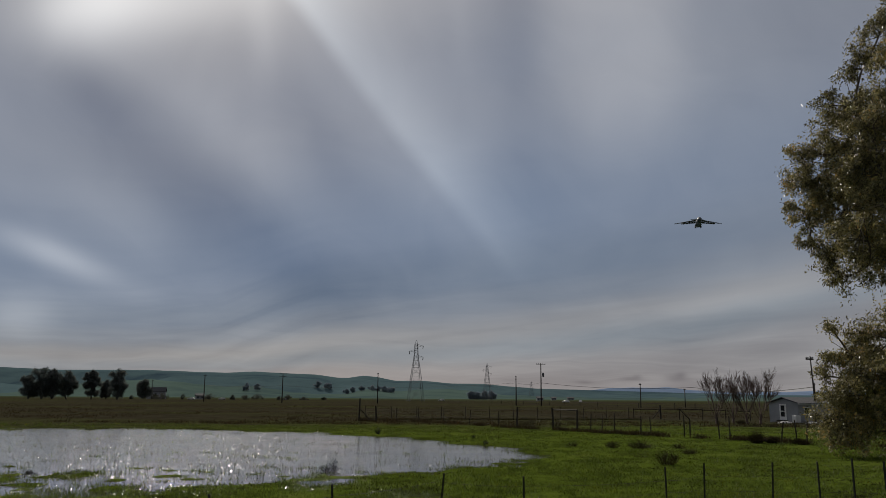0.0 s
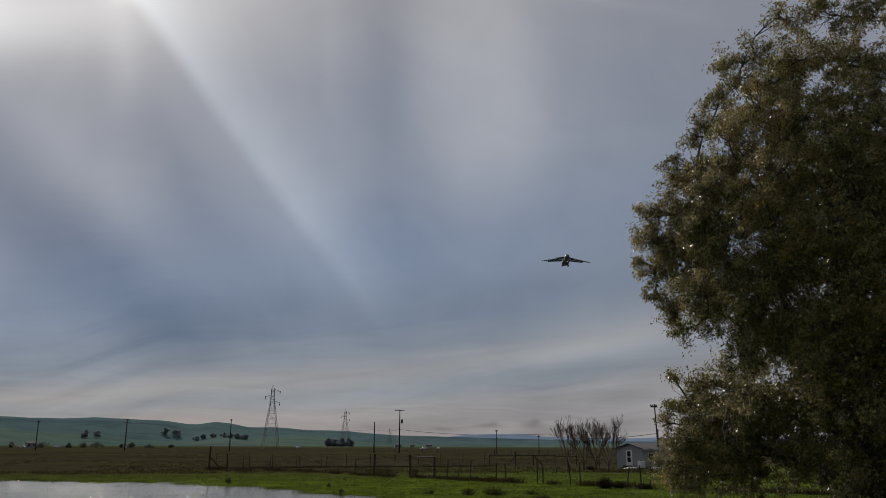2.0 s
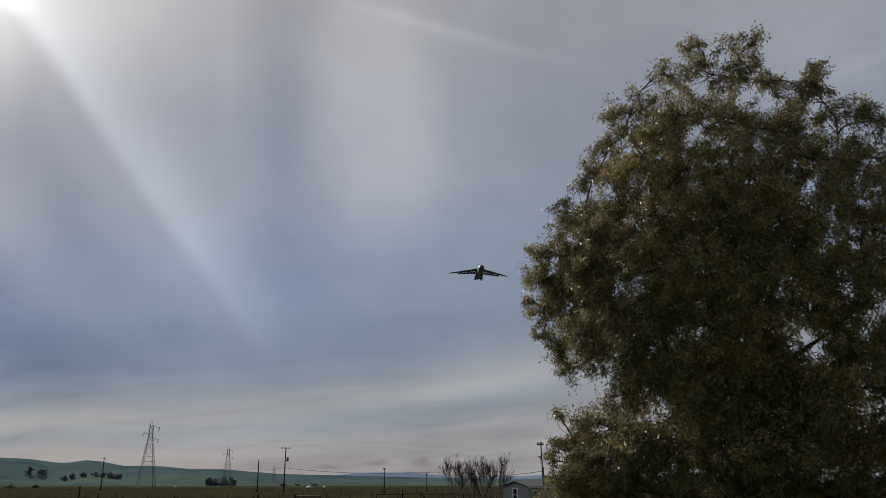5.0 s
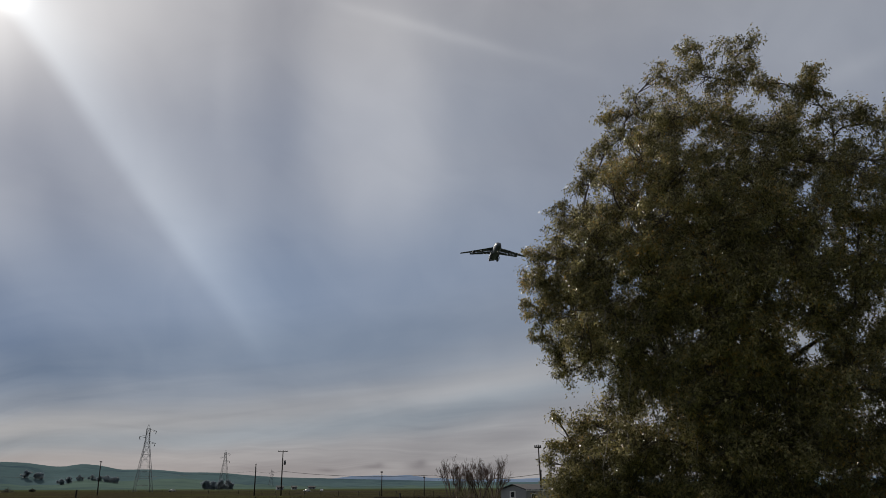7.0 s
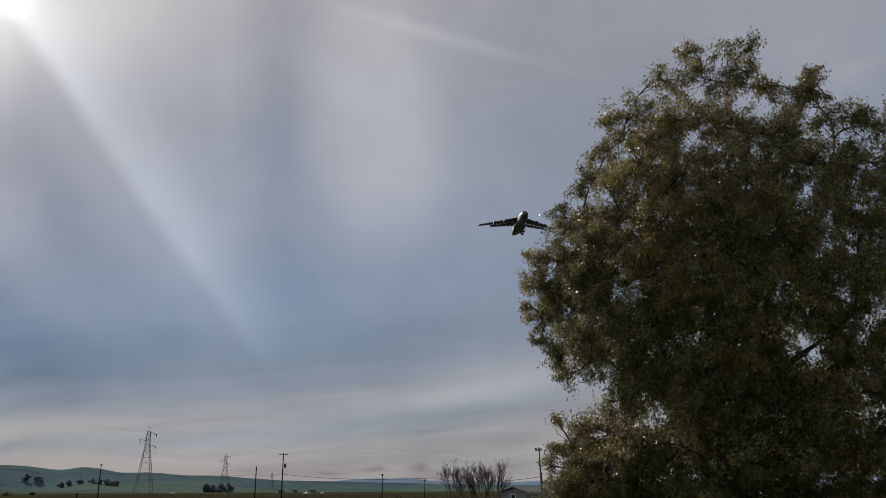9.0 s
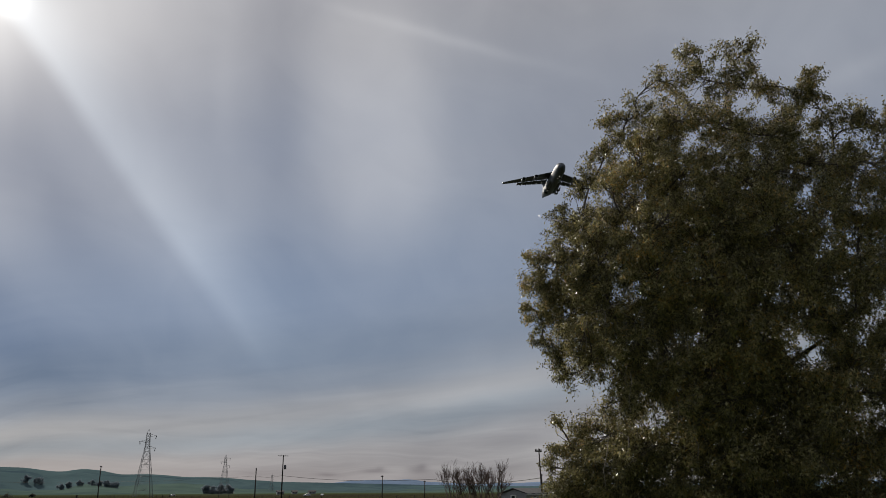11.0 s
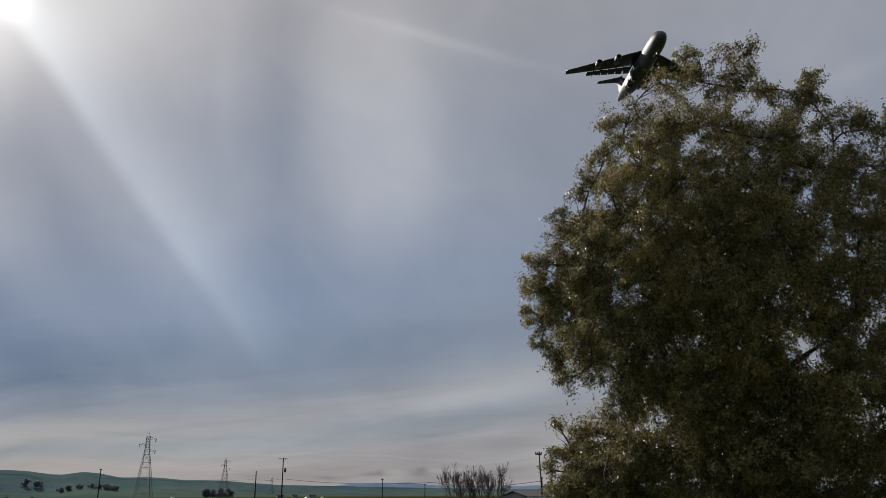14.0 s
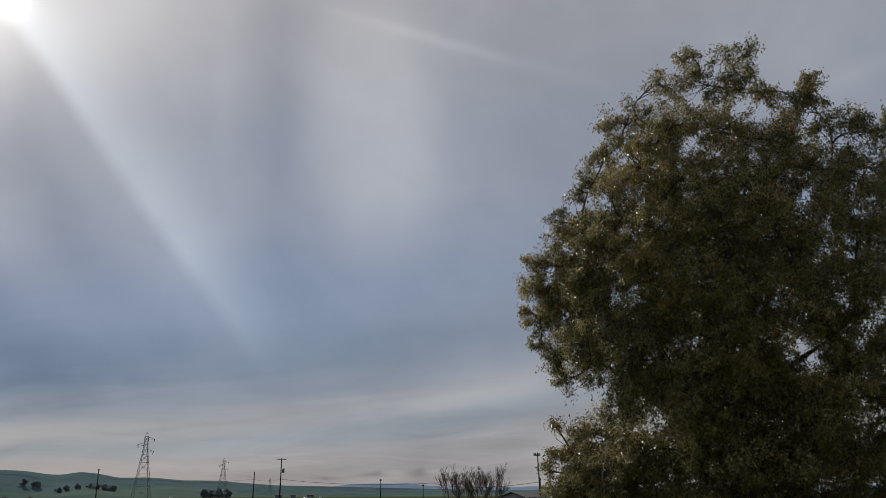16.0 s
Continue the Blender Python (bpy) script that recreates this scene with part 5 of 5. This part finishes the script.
def build_grass():
    rng = np.random.default_rng(21)
    pts, size, wet, wsize = [], [], [], []
    for i in range(9000):      # green tufts that stand out of the shallows on the near side
        y = 19 + 24 * rng.uniform() ** 1.2
        x = rng.uniform(-0.6, 0.16) * y
        z = ground_height(x, y)
        if z < WATER_Z and noise.noise((x * 0.5, y * 0.35, 33.0)) > 0.05 + (y - 22) * 0.02:
            pts.append((x, y, z)); size.append(rng.uniform(0.05, 0.14) + (WATER_Z - z))
    for i in range(14000):     # and all along its edges, so that no shore is a clean line
        y = 30 + 46 * rng.uniform()
        x = rng.uniform(-0.62, 0.2) * y
        z = ground_height(x, y)
        k = pond_depth(x, y)
        if z < WATER_Z and rng.uniform() < (0.75 if k < 0.75 else 0.03):
            pts.append((x, y, z)); size.append(rng.uniform(0.06, 0.20) + (WATER_Z - z))
    for i in range(42000):
        u = rng.uniform()
        y = 17 + 62 * u ** 1.3
        x = rng.uniform(-0.62, 0.95) * y
        z = ground_height(x, y)
        n1 = noise.noise((x * 0.4, y * 0.4, 12.0))
        if z < WATER_Z - 0.02:
            if noise.noise((x * 0.35, y * 0.25, 30.0)) > -0.1 and rng.uniform() < 0.75 or rng.uniform() < 0.12:
                wet.append((x, y, z)); wsize.append(rng.uniform(0.04, 0.12) + (WATER_Z - z))
        elif n1 > -0.25 or rng.uniform() < 0.35:
            pts.append((x, y, z)); size.append((0.05 + 0.07 * max(0.0, n1 + 0.3) + 0.22 * max(0.0, noise.noise((x * 0.9, y * 0.9, 40.0)) - 0.2)) * (1 + y / 90))
    blades("grass", "short wet green pasture grass in tufts", pts, size, M_BLADE, 4, 7, 0.10, 0.008, 0.55, "grass")
    blades("drowned_grass", "thin dead grass stems standing in the flood water", wet, wsize, M_STEM, 5, 6, 0.25, 0.006, 0.8, "grass")
    tus, tsize = [], []
    for i in range(5200):
        y = 17 + 58 * rng.uniform() ** 1.3
        x = rng.uniform(-0.5, 0.9) * y
        z = ground_height(x, y)
        if z > WATER_Z and noise.noise((x * 0.25, y * 0.35, 50.0)) > 0.02:
            tus.append((x, y, z)); tsize.append(rng.uniform(0.04, 0.11))
    for i in range(1500):
        x = rng.uniform(-9.5, 26)
        y = 101.0 + (x + 10) * 0.2 + rng.normal() * 0.2
        tus.append((x, y, ground_height(x, y))); tsize.append(rng.uniform(0.1, 0.28))
    blades("tussock_grass", "dark rank tussocks scattered over the grazed pasture", tus, tsize, M_TUSSOCK, 8, 14, 0.16, 0.012, 1.1, "grass")
    # rank dead growth along the fence lines and on the brown field
    pts, size = [], []
    for i in range(2600):
        x = rng.uniform(-9.7, 31)
        y = float(np.interp(x, LINE_X, LINE_Y)) + rng.normal() * 0.35
        if noise.noise((x * 0.6, 3.0, 0)) > -0.05:
            pts.append((x, y, ground_height(x, y))); size.append(rng.uniform(0.12, 0.45))
    for i in range(9000):
        y = 82 + 190 * rng.uniform() ** 1.6
        x = rng.uniform(-0.62, 0.5) * y
        if noise.noise((x * 0.05, y * 0.05, 6.0)) > -0.1:
            pts.append((x, y, ground_height(x, y))); size.append(rng.uniform(0.12, 0.42))
    blades("rough_grass", "rank brown dead grass along fences and over the far field", pts, size, M_RUSH, 6, 8, 0.25, 0.02, 0.4, "grass")


def scrub(name, label, at, h, w, seed, mat, stems):
    rng = np.random.default_rng(seed)
    z = ground_height(*at)
    t = thing(name, label, "bush", at=Matrix.Translation((at[0], at[1], z)))
    s = Shape()
    for k in range(stems):
        a, r = rng.uniform(0, 2 * math.pi), w * 0.5 * math.sqrt(rng.uniform())
        b0 = Vector((math.cos(a) * r * 0.45, math.sin(a) * r * 0.45, -0.05))
        e = Vector((math.cos(a) * r, math.sin(a) * r, h * rng.uniform(0.45, 1.0) * (1 - 0.45 * (r / (w * 0.5)) ** 2)))
        limb(s, b0, e, 0.010, 0.004, rng, 0.15, 3, 3)
        for q in range(2):
            e2 = b0.lerp(e, rng.uniform(0.4, 0.8))
            limb(s, e2, e2 + Vector(rng.normal(size=3)) * 0.14 * h + Vector((0, 0, 0.12 * h)), 0.006, 0.003, rng, 0.1, 3, 2)
    part("stem_mass", s.mesh("stem_mass", mat), None, t)


build_grass()


def build_floating_leaves():
    """Wet leaves and blades that lie nearly flat on the water and the soaked turf, and glint."""
    rng = np.random.default_rng(33)
    n = 90000
    y = 20 + 52 * rng.uniform(size=n) ** 1.7
    x = rng.uniform(-0.60, 0.12, n) * y
    keep = [i for i in range(n) if (ground_height(x[i], y[i]) < 0.03) and rng.uniform() < 1.0 - (x[i] / y[i] + 0.6) * 1.25]
    c = np.array([(x[i], y[i], max(WATER_Z, ground_height(x[i], y[i])) + 0.02) for i in keep])
    m = len(c)
    nrm = np.concatenate([rng.normal(size=(m, 2)) * 0.20, np.ones((m, 1))], 1)
    nrm /= np.linalg.norm(nrm, axis=1)[:, None]
    a = np.cross(nrm, rng.normal(size=(m, 3)))
    a /= np.linalg.norm(a, axis=1)[:, None]
    b = np.cross(nrm, a)
    le, wi = rng.uniform(0.010, 0.030, (m, 1)), rng.uniform(0.007, 0.019, (m, 1))
    q = np.stack([c - a * le, c + b * wi, c + a * le, c - b * wi], 1)
    tagged(new("floating_leaves", quads_mesh("floating_leaves", q, M_WET)), "wet flattened leaves glinting on the flood water", "leaves", kind="stuff")


build_floating_leaves()
for at, h, w, sd, n in (((9.6, 35.3), 0.8, 1.2, 1, 80), ((9.7, 47.0), 0.5, 1.0, 2, 70), ((11.2, 46.5), 0.55, 1.6, 3, 110), ((12.6, 42.0), 0.35, 1.0, 4, 60), ((7.6, 48.0), 0.3, 0.8, 5, 40), ((13.5, 47.0), 0.35, 1.0, 6, 50)):
    scrub("dry_bush", "dry brown leafless weed bush in the grass", at, h, w, sd, M_RUSH, n)
for at, h, w, sd in (((20.3, 53.0), 1.35, 1.7, 11), ((21.3, 53.0), 0.75, 1.6, 12), ((22.6, 52.0), 0.7, 1.6, 13), ((25.2, 50.5), 0.7, 2.0, 14), ((33.6, 92.0), 0.9, 2.0, 15)):
    scrub("fence_bush", "dark dense weedy bush against the fence", at, h * 0.7, w * 0.7, sd, M_RUSH, 220)
for at, h, w, sd in (((-4.3, 31.5), 0.75, 0.9, 21), ((-15.0, 30.0), 0.25, 0.5, 22), ((-4.9, 62.0), 0.6, 0.5, 23), ((2.6, 49.5), 0.35, 0.4, 24), ((2.1, 56.0), 0.35, 0.3, 25)):
    scrub("reed_clump", "dark dead reed clump standing in the flood water", at, h, w, sd, M_TPOST, 36)
for at, h, w, sd in (((7.9, 76.0), 1.5, 1.6, 31), ((10.6, 76.5), 1.2, 1.2, 32)):
    scrub("weed_stalks", "tall bare weed stalks by the gateway", at, h, w, sd, M_RUSH, 40)
motions()
